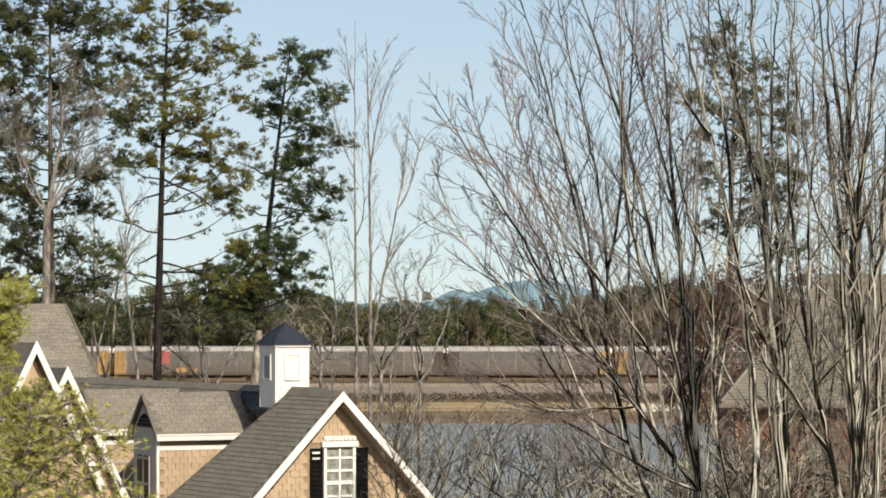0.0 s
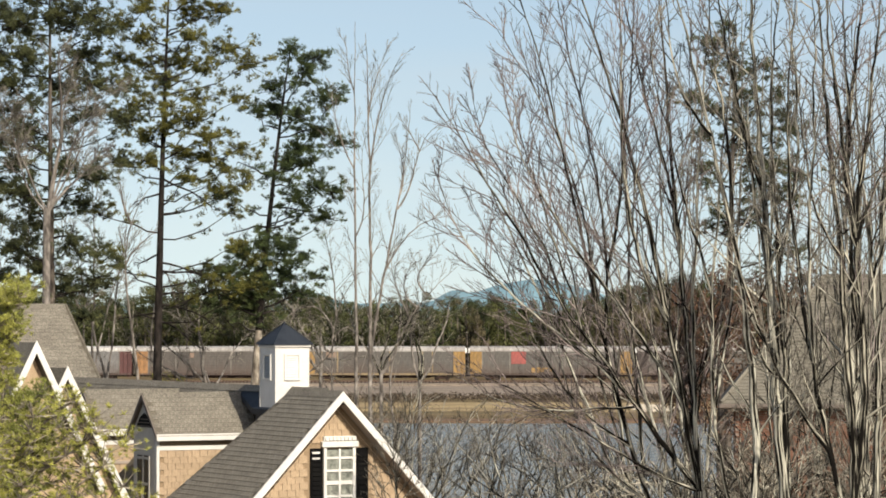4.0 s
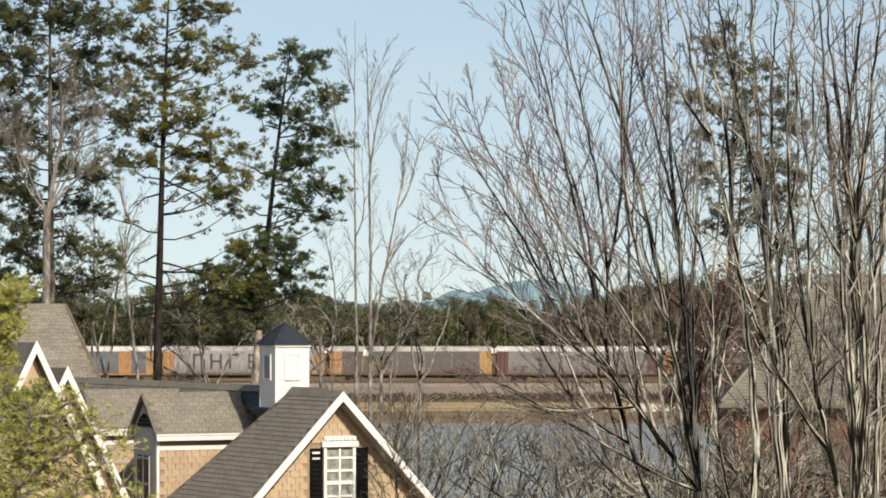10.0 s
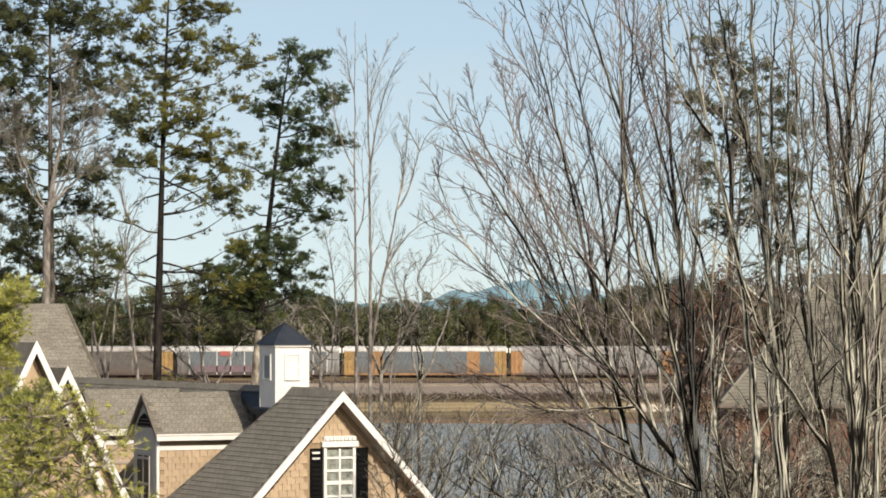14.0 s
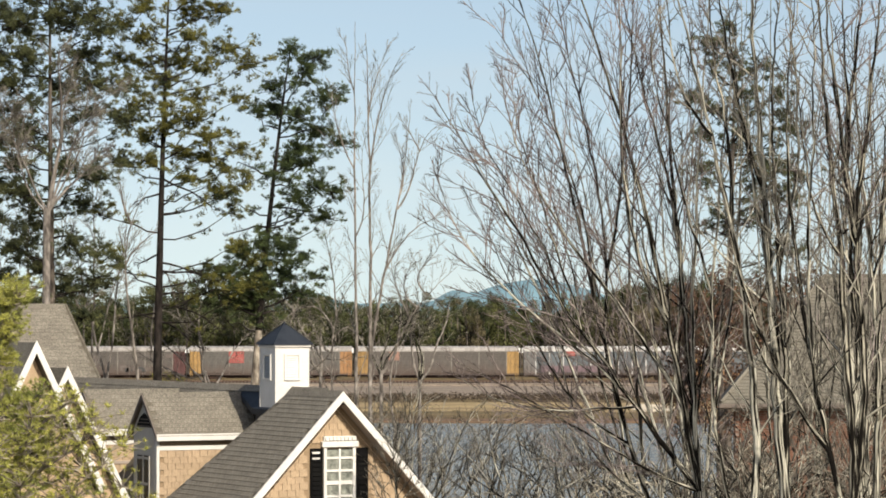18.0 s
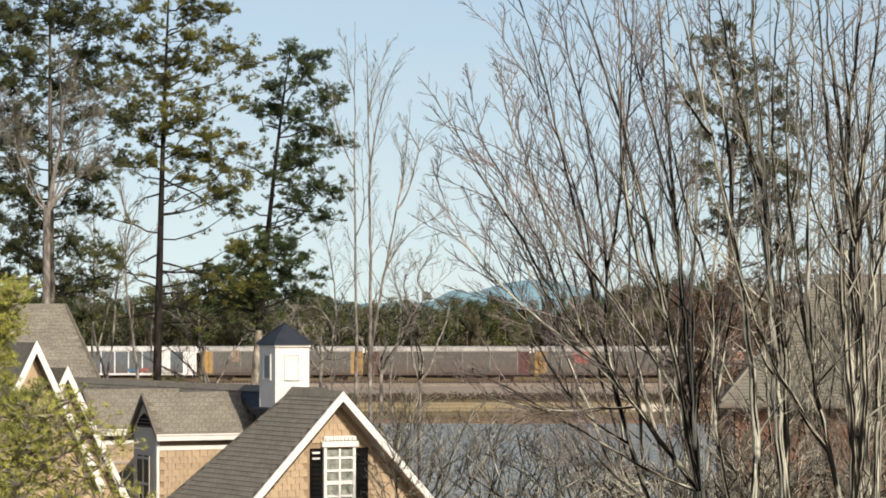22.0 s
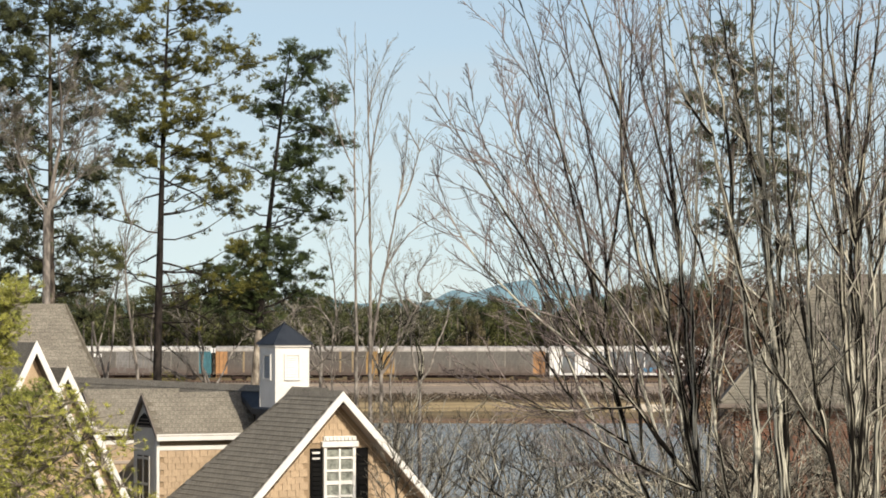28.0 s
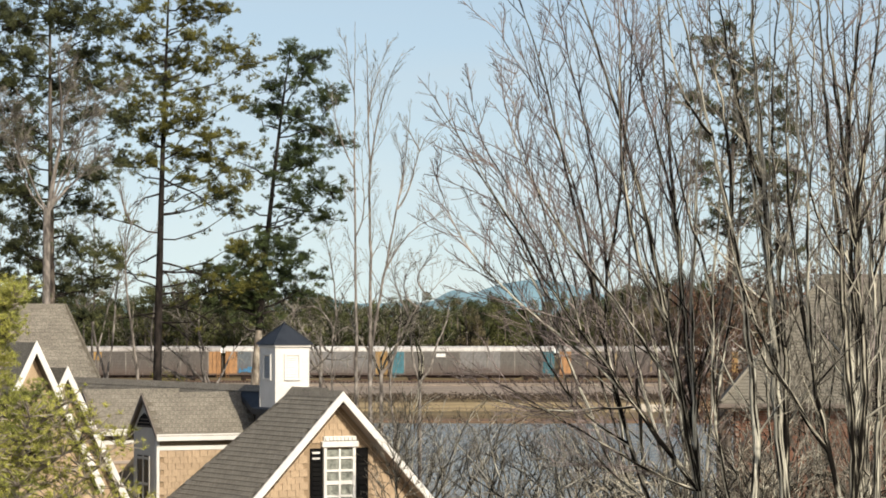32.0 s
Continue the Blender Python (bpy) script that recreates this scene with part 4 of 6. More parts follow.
    for y, end, low in ((7.8, -1.84, 2.6), (11.8, -1.86, 0.78)):
        lay(h, field(((end + 1.2) / 2, y - 0.752, 8.60 + up - TAN * 0.95 - 0.40), (1, 0, 0), (0, 0, -1)), 2.74, low, 0.22, 0.155, 0.013, (CEDAR, CEDAR), lambda x, y2, lo=low: y2 < lo and -1.1 < x < 1.33, "cedar_shingle", 140, jitter=0.01, gap=0.005)
    return h


cedar_house()


def cupola():
    c = thing("cupola", pose(-2.336, 74, -0.4, 0, 0, 28) @ pose(1.05, 5.5, 0), "white square cupola with dark blue pyramid roof on the ridge", "cupola")
    a, z1 = 0.455, 10.22
    g = Geo()
    ridge = 9.17
    low = ridge - TAN * a
    for s in (-1, 1):
        g.prism([(s * a, -a, low), (s * a, a, low), (s * a, a, z1), (s * a, -a, z1)], (-s * 0.04, 0, 0))
        g.prism([(-a + 0.041, s * a, low), (0, s * a, ridge), (a - 0.041, s * a, low), (a - 0.041, s * a, z1), (-a + 0.041, s * a, z1)], (0, -s * 0.04, 0))
    part("body", g, WHITE_PAINT, c)
    for sx in (-1, 1):
        for sy in (-1, 1):
            x, y = sx * a, sy * a
            part("corner_trim", Geo().box(min(x, x + sx * 0.015), min(y, y + sy * 0.015), low, max(x, x + sx * 0.015), max(y, y + sy * 0.015), z1), WHITE_PAINT, c)
    part("cornice", Geo().box(-a - 0.05, -a - 0.05, z1 - 0.03, a + 0.05, a + 0.05, z1 + 0.03, 0.015), WHITE_PAINT, c)
    g = Geo()
    for r, z in ((0.54, z1 + 0.032), (0.53, z1 + 0.06), (0.34, z1 + 0.26), (0.16, z1 + 0.43), (0.03, z1 + 0.54)):
        g.v += [(-r, -r, z), (r, -r, z), (r, r, z), (-r, r, z)]
    for k in range(4):
        for i in range(4):
            j = (i + 1) % 4
            g.f.append((4 * k + i, 4 * k + j, 4 * k + 4 + j, 4 * k + 4 + i))
    g.f += [(3, 2, 1, 0), (16, 17, 18, 19)]
    part("roof", g, SLATE_METAL_AND_SHADE, c, "dark blue-grey metal pyramid roof")
    for i in range(4):
        sx, sy = ((-1, -1), (1, -1), (1, 1), (-1, 1))[i]
        pts = [Vector((sx * r, sy * r, z)) for r, z in ((0.54, z1 + 0.055), (0.34, z1 + 0.265), (0.16, z1 + 0.435), (0.03, z1 + 0.55))]
        part("hip_seam", Geo().tube(pts, [0.018] * 4, 5), SLATE_METAL_AND_SHADE, c)
    part("finial", Geo().lathe([(0.04, z1 + 0.53), (0.05, z1 + 0.57), (0.01, z1 + 0.61)], sides=8), SLATE_METAL_AND_SHADE, c)
    for turn in range(4):
        f = pose(0, 0, 0, 0, 0, 90 * turn)
        dark = turn == 3
        lv = part("louvre", Geo().box(-0.17, -a - 0.012, 9.42, 0.17, -a - 0.002, 9.98), LOUVRE_BLUE if dark else WHITE_PAINT, c, "louvred vent panel")
        lv.matrix_basis = f
        for x0, y0, x1, y1 in ((-0.23, 9.36, -0.17, 10.04), (0.17, 9.36, 0.23, 10.04), (-0.169, 9.98, 0.169, 10.04), (-0.169, 9.36, 0.169, 9.42)):
            part("louvre_frame", Geo().box(x0, -a - 0.045, y0, x1, -a - 0.003, y1, 0.008), WHITE_PAINT, lv)
        for k in range(9):
            z = (9.43 if dark else 9.455) + 0.058 * k
            part("louvre_slat", Geo().prism([(-0.165, -a - 0.035, z), (-0.165, -a - 0.013, z + 0.045), (-0.165, -a - 0.013, z + 0.052), (-0.165, -a - 0.035, z + 0.008)], (0.33 if dark else 0.30, 0, 0)), LOUVRE_BLUE if dark else WHITE_PAINT, lv)
    return c


cupola()


def steep_gable_house():
    """The neighbour behind the young pine: two steep front gables and a long roof behind."""
    h = thing("gabled_house", pose(-9.8, 76, -0.4, 0, 0, 28), "house with steep white-edged gables and grey-brown roof", "house")
    up = 0.4
    T = 2.02
    for x, y, z, half, back in ((0.0, 0.0, 9.94 + up, 1.75, 3.2), (0.95, 0.39, 9.31 + up, 1.62, 2.2)):
        e = z - T * half
        for s in (-1, 1):
            part("roof_slope", Geo().prism([(x, y, z), (x + s * half, y, e), (x + s * half, y, e - 0.16), (x, y, z - 0.24)], (0, back, 0)), ASPHALT_ROOF, h, "steep brown shingle roof slope")
            part("rake_board", Geo().prism([(x, y - 0.04, z + 0.05), (x + s * (half + 0.04), y - 0.04, e), (x + s * (half - 0.08), y - 0.04, e - 0.16), (x, y - 0.04, z - 0.26)], (0, 0.039, 0)), WHITE_PAINT, h, "white painted rake board")
        part("gable_wall", Geo().prism([(x - half + 0.1, y + 0.3, 0), (x + half - 0.1, y + 0.3, 0), (x + half - 0.1, y + 0.3, e - 0.1), (x, y + 0.3, z - 0.27), (x - half + 0.1, y + 0.3, e - 0.1)], (0, 0.15, 0)), CEDAR, h, "tan shingled gable wall")
    # long roof behind, ridge across
    b = thing("rear_house", pose(-11.62, 97, -0.4, 0, 0, 28), "house with plain grey-brown shingled roof", "house")
    z = 10.93 + up
    e, out = z - TAN * 4.2, 0.57
    for side in (-1, 1):
        part("roof_slope", Geo().prism([(-9, 0, z), (0, 0, z), (out, side * 4.2, e), (-9, side * 4.2, e)], (0, 0, -0.14)), ASPHALT_BASE, b, "plain grey-brown shingle slope")
    part("ridge_cap", Geo().prism([(-9, -0.14, z - 0.11), (-9, 0, z + 0.045), (-9, 0.14, z - 0.11), (-9, 0, z - 0.02)], (9.02, 0, 0)), ASPHALT_ROOF, b)
    part("hip_slope", Geo().prism([(0.002, 0, z - 0.005), (out + 0.002, -4.2, e - 0.005), (out + 0.002, 4.2, e - 0.005)], (0, 0, -0.15)), ASPHALT_BASE, b)
    part("hip_cap", Geo().tube([Vector((0, 0, z + 0.01)), Vector((out, -4.2, e + 0.01))], [0.055, 0.055], 5), ASPHALT_BASE, b)
    part("wall_body", Geo().box(-8.6, -3.8, 0, -0.1, 3.8, e + 0.2), CEDAR_BASE, b)
    lay(b, field((-4.5, 0, z + 0.002), (1, 0, 0), (0, -1, -TAN)), 10.4, 4.2 * LIE, 0.31, 0.143, 0.007, (ASPHALT_ROOF, ASPHALT_ROOF_REST), lambda x, y: y < 4.2 and -4.42 - 0.098 * y < x < 4.46, "shingle", 0)


steep_gable_house()


def brick_house():
    """The house behind the bare trees: a big hipped roof over brick walls."""
    h = thing("brick_house", pose(16.5, 104, -0.4, rz=-5.1), "red brick house with large brown hipped roof", "house")
    x0, x1, y0, y1, ez, rz = -7.3, 10.0, -5.2, 5.2, 8.25, 12.30
    ra, rb = -3.9, 6.0
    g = Geo()
    g.v += [(x0, y0, ez), (x1, y0, ez), (x1, y1, ez), (x0, y1, ez), (ra, 0, rz), (rb, 0, rz), (x0, y0, ez - 0.2), (x1, y0, ez - 0.2), (x1, y1, ez - 0.2), (x0, y1, ez - 0.2)]
    g.f += [(0, 1, 5, 4), (1, 2, 5), (2, 3, 4, 5), (3, 0, 4), (0, 6, 7, 1), (1, 7, 8, 2), (2, 8, 9, 3), (3, 9, 6, 0), (9, 8, 7, 6)]
    part("roof", g, ASPHALT_BROWN, h, "large brown asphalt shingle hipped roof")
    for k in range(1, 40):
        f = k / 40
        yy, zz = y0 * (1 - f), ez + (rz - ez) * f
        l, r = x0 + (ra - x0) * f, x1 + (rb - x1) * f
        part("shingle_course", Geo().prism([(l, yy, zz), (l, yy - 0.004, zz + 0.022), (l, yy + 0.12, zz + 0.10)], (r - l, 0, 0)), ASPHALT_BROWN, h)
    for x in (ra,):
        part("hip_cap", Geo().tube([Vector((x0, y0, ez + 0.02)), Vector((ra, 0, rz + 0.02))], [0.07, 0.07], 5), ASPHALT_BROWN, h)
    part("ridge_cap", Geo().tube([Vector((ra, 0, rz + 0.02)), Vector((rb, 0, rz + 0.02))], [0.08, 0.08], 5), ASPHALT_BROWN, h)
    part("gutter", Geo().box(x0 - 0.08, y0 - 0.13, ez - 0.17, x1 + 0.08, y0 - 0.005, ez - 0.02, 0.03), VERGE, h, "brown gutter under the eave")
    part("wall_body", Geo().box(x0 + 0.45, y0 + 0.45, 0, x1 - 0.45, y1 - 0.45, ez - 0.201), MORTAR, h)
    rng = random.Random(8)
    bricks = [solid(Geo().box(0, 0, 0, w, 0.03, 0.066, 0.004).mesh("brick", BRICK)) for w in (0.215, 0.205, 0.22)]
    rest = Geo()
    n = 0
    for row in range(40):
        z = ez - 0.32 - row * 0.079
        for col in range(75):
            x = x0 + 0.46 + col * 0.228 + (row % 2) * 0.11
            if col < 12 and row % 2 < 2 and n < 290 and row < 26:
                ob = new("brick", bricks[rng.randrange(3)])
                ob.parent = h
                ob.location = (x, y0 + 0.43, z)
                n += 1
            else:
                rest.box(x, y0 + 0.43, z, x + 0.215, y0 + 0.46, z + 0.066)
        for col in range(40):
            y = y0 + 0.47 + col * 0.228 + (row % 2) * 0.11
            rest.box(x0 + 0.42, y, z, x0 + 0.45, y + 0.215, z + 0.066)
    tagged(part("brick_field", rest.mesh("brick_field", BRICK), BRICK, h), kind="stuff")


brick_house()


# ---- trees ----
def bend(start, way, length, steps, rise, rng, wander=0.12, hold=0.0):
    """Points along a limb that turns slowly upwards (rise), wanders, and keeps to its first course (hold)."""
    pts, d, p = [start.copy()], way.normalized(), start.copy()
    course = d.copy()
    for _ in range(steps):
        d = (d + Vector((rng.gauss(0, wander), rng.gauss(0, wander), rng.gauss(0, wander * 0.6) + rise)) + (course - d) * hold).normalized()
        p = p + d * (length / steps)
        pts.append(p.copy())
    return pts


def side_way(d, angle, rng):
    q = d.cross(Vector((rng.gauss(0, 1), rng.gauss(0, 1), rng.gauss(0, 1))))
    q = q.normalized() if q.length > 1e-4 else Vector((1, 0, 0))
    return (d * math.cos(angle) + q * math.sin(angle)).normalized()


def sprout(limbs, twigs, pts, r0, r1, length, rng, spec, level, crook=0.12, start=0.40):
    """Side branches along a limb, then their own, down to twigs."""
    count, share, angle, rise, least = spec[level]
    n = len(pts) - 1
    made = max(1, int(count * (0.8 + 0.4 * rng.random())))
    for i in range(made):
        low = start if level == 0 else 0.2
        f = low + (0.98 - low) * (i + rng.random()) / made
        k = min(n - 1, int(f * n))
        u = f * n - k
        p = pts[k].lerp(pts[k + 1], u)
        d = (pts[k + 1] - pts[k]).normalized()
        l = length * share * (1.15 - 0.75 * f) * rng.uniform(0.7, 1.25)
        r = max(least, (r0 + (r1 - r0) * f) * rng.uniform(0.42, 0.6))
        last = level == len(spec) - 1
        q = bend(p, side_way(d, angle * rng.uniform(0.6, 1.5), rng), l, 2 if last else 5, rise, rng, crook)
        rr = [max(least * 0.55, r * (1 - 0.85 * j / (len(q) - 1))) for j in range(len(q))]
        (twigs if r < 0.012 or last else limbs).tube(q, rr, 3 if last else 4)
        if not last:
            sprout(limbs, twigs, q, r, rr[-1], l, rng, spec, level + 1, crook)


def bare_tree(name, at, fork, trunk_r, stems, spec, seed, bark, twig, label, wander=0.08, dark=0.0, girth=1.0, hold=0.0, crook=0.12):
    """A leafless tree. fork: height where the stems part; stems: (lean across, lean in depth, length, radius, turn upwards)."""
    rng = random.Random(seed)
    x, y, z = at
    trunk_r *= girth
    t = thing(name, pose(x, y, z), label, "tree")
    g = Geo()
    top = Vector((0, 0, fork))
    pts = [Vector((0, 0, -0.3)), Vector((rng.uniform(-0.05, 0.05), 0, fork * 0.35)), Vector((rng.uniform(-0.06, 0.06), 0, fork * 0.7)), top]
    g.tube(pts, [trunk_r * 1.35, trunk_r * 1.05, trunk_r * 0.95, trunk_r * 0.85], 10)
    part("trunk", g.mesh("trunk", bark, smooth=True), bark, t)
    twigs, branches = Geo(), Geo()
    for lx, ly, length, r, rise in stems:
        limbs = Geo()
        start = top - Vector((0, 0, fork * 0.06 * rng.random()))
        r *= girth
        q = bend(start, Vector((lx, ly, 1)), length, 22, rise * 0.55, rng, wander * 0.8, hold)
        rr = [r * (1 - 0.86 * (j / 22) ** 1.15) * rng.uniform(0.84, 1.18) for j in range(23)]
        limbs.tube(q, rr, 8)
        sprout(branches, twigs, q, r, rr[-1], length, rng, spec, 0, crook)
        skin = BARK_DARK_SHADE if rng.random() < dark else bark
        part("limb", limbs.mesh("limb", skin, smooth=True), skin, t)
    tagged(part("branchwork", branches.mesh("branchwork", BARK_DARK_SHADE if dark and seed % 3 else bark), bark, t), kind="stuff")
    tagged(part("twigwork", twigs.mesh("twigwork", twig), twig, t), kind="stuff")
    return t


def grown_tree(at, stems, spec, seed, bark, twig, label, dark=0.3, crook=0.11, name="bare_tree", group="bare trees before the lake"):
    """A leafless tree with stems of known course: (from across, from height, to across, to height, bow, swing, radius)."""
    rng = random.Random(seed)
    x, y, z = at
    t = thing(name, pose(x, y, z), label, "tree", group)
    fork = min(st[1] for st in stems)
    girth = 1.05 * math.sqrt(sum(st[6] ** 2 for st in stems if st[1] < fork + 0.3))
    pts = [Vector((rng.uniform(-0.06, 0.06) * (i % 4 > 0), 0, -0.3 + (fork + 0.3) * i / 4)) for i in range(5)]
    part("trunk", Geo().tube(pts, [girth * k for k in (1.6, 1.25, 1.15, 1.05, 0.95)], 10).mesh("trunk", bark, smooth=True), bark, t)
    twigs, branches, grown = Geo(), Geo(), [pts[-1]]
    for x0, z0, x1, z1, bow, swing, r in stems:
        base = min(grown, key=lambda p: (p.x - x0) ** 2 + (p.z - z0) ** 2)
        way = Vector((x1 - base.x, rng.uniform(-0.16, 0.16) * (z1 - z0), z1 - base.z))
        across = Vector((-way.z, 0, way.x)).normalized()
        n = 36
        q, phase = [], rng.uniform(0, 6)
        for j in range(n + 1):
            f = j / n
            off = 4 * bow * f * (1 - f) + 10 * swing * f * (1 - f) * (1 - 2 * f)
            kink = 0.030 * (y / 46) ** 0.4 * noise.noise((f * way.length * 0.9, phase, seed)) * min(1, 5 * f) + 0.035 * noise.noise((f * way.length * 2.6, phase + 3, seed)) * min(1, 6 * f)
            q.append(base + way * f + across * (off + kink) + Vector((0, kink, 0)))
        rr = [r * (1 - 0.88 * (j / n) ** 1.1) * rng.uniform(0.88, 1.14) for j in range(n + 1)]
        grown += q[1:]
        limb = Geo().tube(q, rr, 8)
        sprout(branches, twigs, q, r * 0.8, rr[-1], min(way.length, 6.0), rng, spec, 0, crook, 0.08)
        skin = BARK_DARK_SHADE if rng.random() < dark else bark
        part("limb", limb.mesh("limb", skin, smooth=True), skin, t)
    tagged(part("branchwork", branches.mesh("branchwork", BARK_DARK_SHADE if seed % 2 else bark), bark, t), kind="stuff")
    tagged(part("twigwork", twigs.mesh("twigwork", twig), twig, t), kind="stuff")
    return t


# vase-shaped young trees before the lake, close to the viewer
VASE = ((20, 0.30, 0.50, 0.05, 0.009), (7, 0.46, 0.50, 0.05, 0.0052), (3, 0.5, 0.5, 0.04, 0.0032))
UPRIGHT = ((14, 0.24, 0.66, 0.05, 0.010), (6, 0.42, 0.70, 0.04, 0.0055), (3, 0.45, 0.6, 0.04, 0.0035))
vase_stems = (
    (0.00, 8.39, -0.59, 16.56, 0.01, -0.01, 0.051),
    (0.00, 8.39, -2.08, 16.40, -0.25, 0.05, 0.056),
    (-0.27, 11.27, -1.17, 16.23, -0.06, -0.06, 0.031),
    (-0.49, 10.94, -1.29, 16.23, 0.29, 0.12, 0.036),
    (0.00, 8.39, -3.85, 14.16, 0.14, 0.00, 0.041),
    (-0.27, 9.62, -2.90, 14.49, 0.23, -0.15, 0.036),
    (-1.05, 9.79, -3.89, 13.25, 0.37, -0.12, 0.026),
    (-1.87, 11.19, -3.32, 14.33, 0.07, -0.11, 0.020),
    (-1.55, 10.78, -2.78, 14.49, 0.04, -0.03, 0.020),
    (0.00, 8.47, -3.61, 10.28, 0.02, 0.05, 0.026),
    (-0.99, 9.50, -3.61, 10.12, 0.30, -0.04, 0.020),
    (0.06, 8.39, 0.20, 16.23, 0.14, 0.03, 0.036),
)
second_stems = (
    (-0.00, 8.14, -2.21, 16.23, -0.04, 0.09, 0.037),
    (-0.76, 10.69, -1.65, 16.40, -0.24, -0.06, 0.026),
    (-0.75, 11.62, -0.18, 16.23, -0.05, -0.04, 0.026),
    (-0.80, 11.11, -2.48, 15.46, -0.35, 0.00, 0.021),
    (-0.55, 10.09, -2.51, 13.58, 0.25, 0.06, 0.021),
    (-0.32, 8.99, -2.72, 12.65, 0.30, 0.13, 0.021),
    (-0.00, 8.14, -1.57, 12.31, 0.54, 0.13, 0.021),
)
third_stems = (
    (-0.00, 8.28, 0.12, 15.95, 0.25, 0.10, 0.030),
    (-0.19, 9.65, 0.24, 15.95, -0.18, 0.00, 0.025),
    (-0.27, 11.26, -1.13, 15.79, 0.17, -0.04, 0.020),
)
pale_stems = (
    (0.02, 8.34, -0.44, 16.16, 0.02, -0.01, 0.084),
    (0.04, 8.50, 0.02, 15.84, 0.12, -0.10, 0.048),
    (-0.25, 12.68, -0.99, 16.00, 0.09, 0.02, 0.036),
    (-0.20, 11.65, -0.73, 15.84, 0.10, -0.01, 0.030),
    (-0.07, 11.57, 0.02, 15.76, -0.24, 0.00, 0.030),
)
olive_stems = (
    (-0.00, 8.46, -1.08, 15.77, -0.27, -0.07, 0.057),
    (-0.24, 12.14, -0.57, 15.62, -0.03, -0.05, 0.029),
    (-0.49, 13.27, -1.12, 15.54, 0.21, 0.03, 0.023),
)
leaning_stems = (
    (0.00, 8.59, -0.44, 15.50, 0.34, -0.03, 0.039),
    (-0.12, 9.25, -1.58, 12.85, 0.25, 0.02, 0.034),
    (-0.30, 10.35, -0.47, 15.50, -0.00, 0.06, 0.028),
)
right_stems = (
    (-0.03, 8.40, -0.50, 15.88, -0.03, -0.03, 0.064),
    (0.02, 8.40, -0.40, 15.88, -0.21, -0.09, 0.059),
    (0.12, 11.94, 0.24, 15.88, 0.14, 0.05, 0.047),
    (0.12, 12.02, 0.33, 15.73, -0.02, 0.01, 0.041),
    (0.07, 10.32, -0.09, 15.73, 0.08, 0.04, 0.041),
    (0.13, 11.86, 0.62, 13.25, 0.06, -0.01, 0.029),
    (-0.18, 11.79, -0.89, 14.80, 0.19, 0.07, 0.023),
)
edge_stems = (
    (-0.03, 8.28, 0.29, 15.47, 0.07, 0.01, 0.055),
    (0.03, 8.36, 0.33, 14.66, 0.05, -0.02, 0.049),
    (0.01, 10.62, -0.24, 15.79, 0.11, -0.02, 0.037),
)
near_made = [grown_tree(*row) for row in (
    ((3.74, 46, -0.4), vase_stems, VASE, 21, BARK_GREY_SHADE, TWIG_RED, "leafless vase-shaped tree with fine reddish twigs", 0.75),
    ((3.11, 47.5, -0.4), second_stems, VASE, 22, BARK_GREY_SHADE, TWIG_RED, "leafless tree with arching limbs and reddish twigs", 0.7),
    ((4.09, 45, -0.4), third_stems, UPRIGHT, 23, BARK_GREY_SHADE, TWIG_GREY, "slim leafless tree with dark and pale stems"),
    ((4.77, 44, -0.4), pale_stems, UPRIGHT, 24, BARK_GREY_SHADE, TWIG_GREY, "tall leafless tree with pale grey stems", 0.15),
    ((4.14, 42, -0.4), olive_stems, UPRIGHT, 26, BARK_GREY_SHADE, TWIG_GREY, "leafless tree with a thick olive-grey stem", 0.15),
    ((5.16, 41, -0.4), leaning_stems, UPRIGHT, 27, BARK_GREY_SHADE, TWIG_GREY, "leafless tree with thin leaning stems"),
    ((5.60, 43, -0.4), right_stems, UPRIGHT, 28, BARK_GREY_SHADE, TWIG_RED, "tall leafless tree with dark upright stems", 0.7),
    ((6.19, 45, -0.4), edge_stems, UPRIGHT, 29, BARK_GREY_SHADE, TWIG_GREY, "leafless tree with crowded thin stems", 0.6),
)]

# more of the same wood a little farther off
for i, (bx, by, lean) in enumerate(((3.5, 53, -0.25), (4.5, 56, -0.20), (6.0, 55, -0.03), (6.9, 51, -0.04), (7.6, 56, -0.03), (8.0, 59, -0.03), (7.3, 61, 0.0))):
    rng_f = random.Random(300 + i)
    stems = tuple((0.0, 6.4, lean * 9 * k + rng_f.uniform(-0.4, 0.4), 15.5 + rng_f.uniform(-2.5, 1.5), rng_f.uniform(-0.15, 0.25), rng_f.uniform(-0.08, 0.08), rng_f.uniform(0.024, 0.042)) for k in (1.5, 1.0, 0.6, 0.2, -0.4))
    near_made.append(grown_tree((bx, by, -0.4), stems, UPRIGHT, 300 + i, BARK_GREY_SHADE, TWIG_RED if i < 2 else TWIG_GREY, "slim leafless tree with many thin stems"))

# low bare brushwood by the near lake shore
BRUSH = ((10, 0.55, 0.6, 0.03, 0.012), (6, 0.5, 0.7, 0.02, 0.008))
rng_b = random.Random(40)
for i in range(6):
    bx = -1.2 + i * 1.3 + rng_b.uniform(-0.3, 0.3)
    by = 96 + rng_b.uniform(-8, 10)
    high = rng_b.uniform(4.2, 5.0)
    stems = tuple((rng_b.uniform(-0.6, 0.6), rng_b.uniform(-0.4, 0.4), rng_b.uniform(2.6, 3.8), 0.04, 0.02) for _ in range(5))
    bare_tree("bare_sapling", (bx, by, -0.4), high, 0.07, stems, BRUSH, 50 + i, BARK_GREY_SHADE, TWIG_DARK, "thin leafless sapling beside the lake", wander=0.10, dark=0.6)

rng_s = random.Random(43)
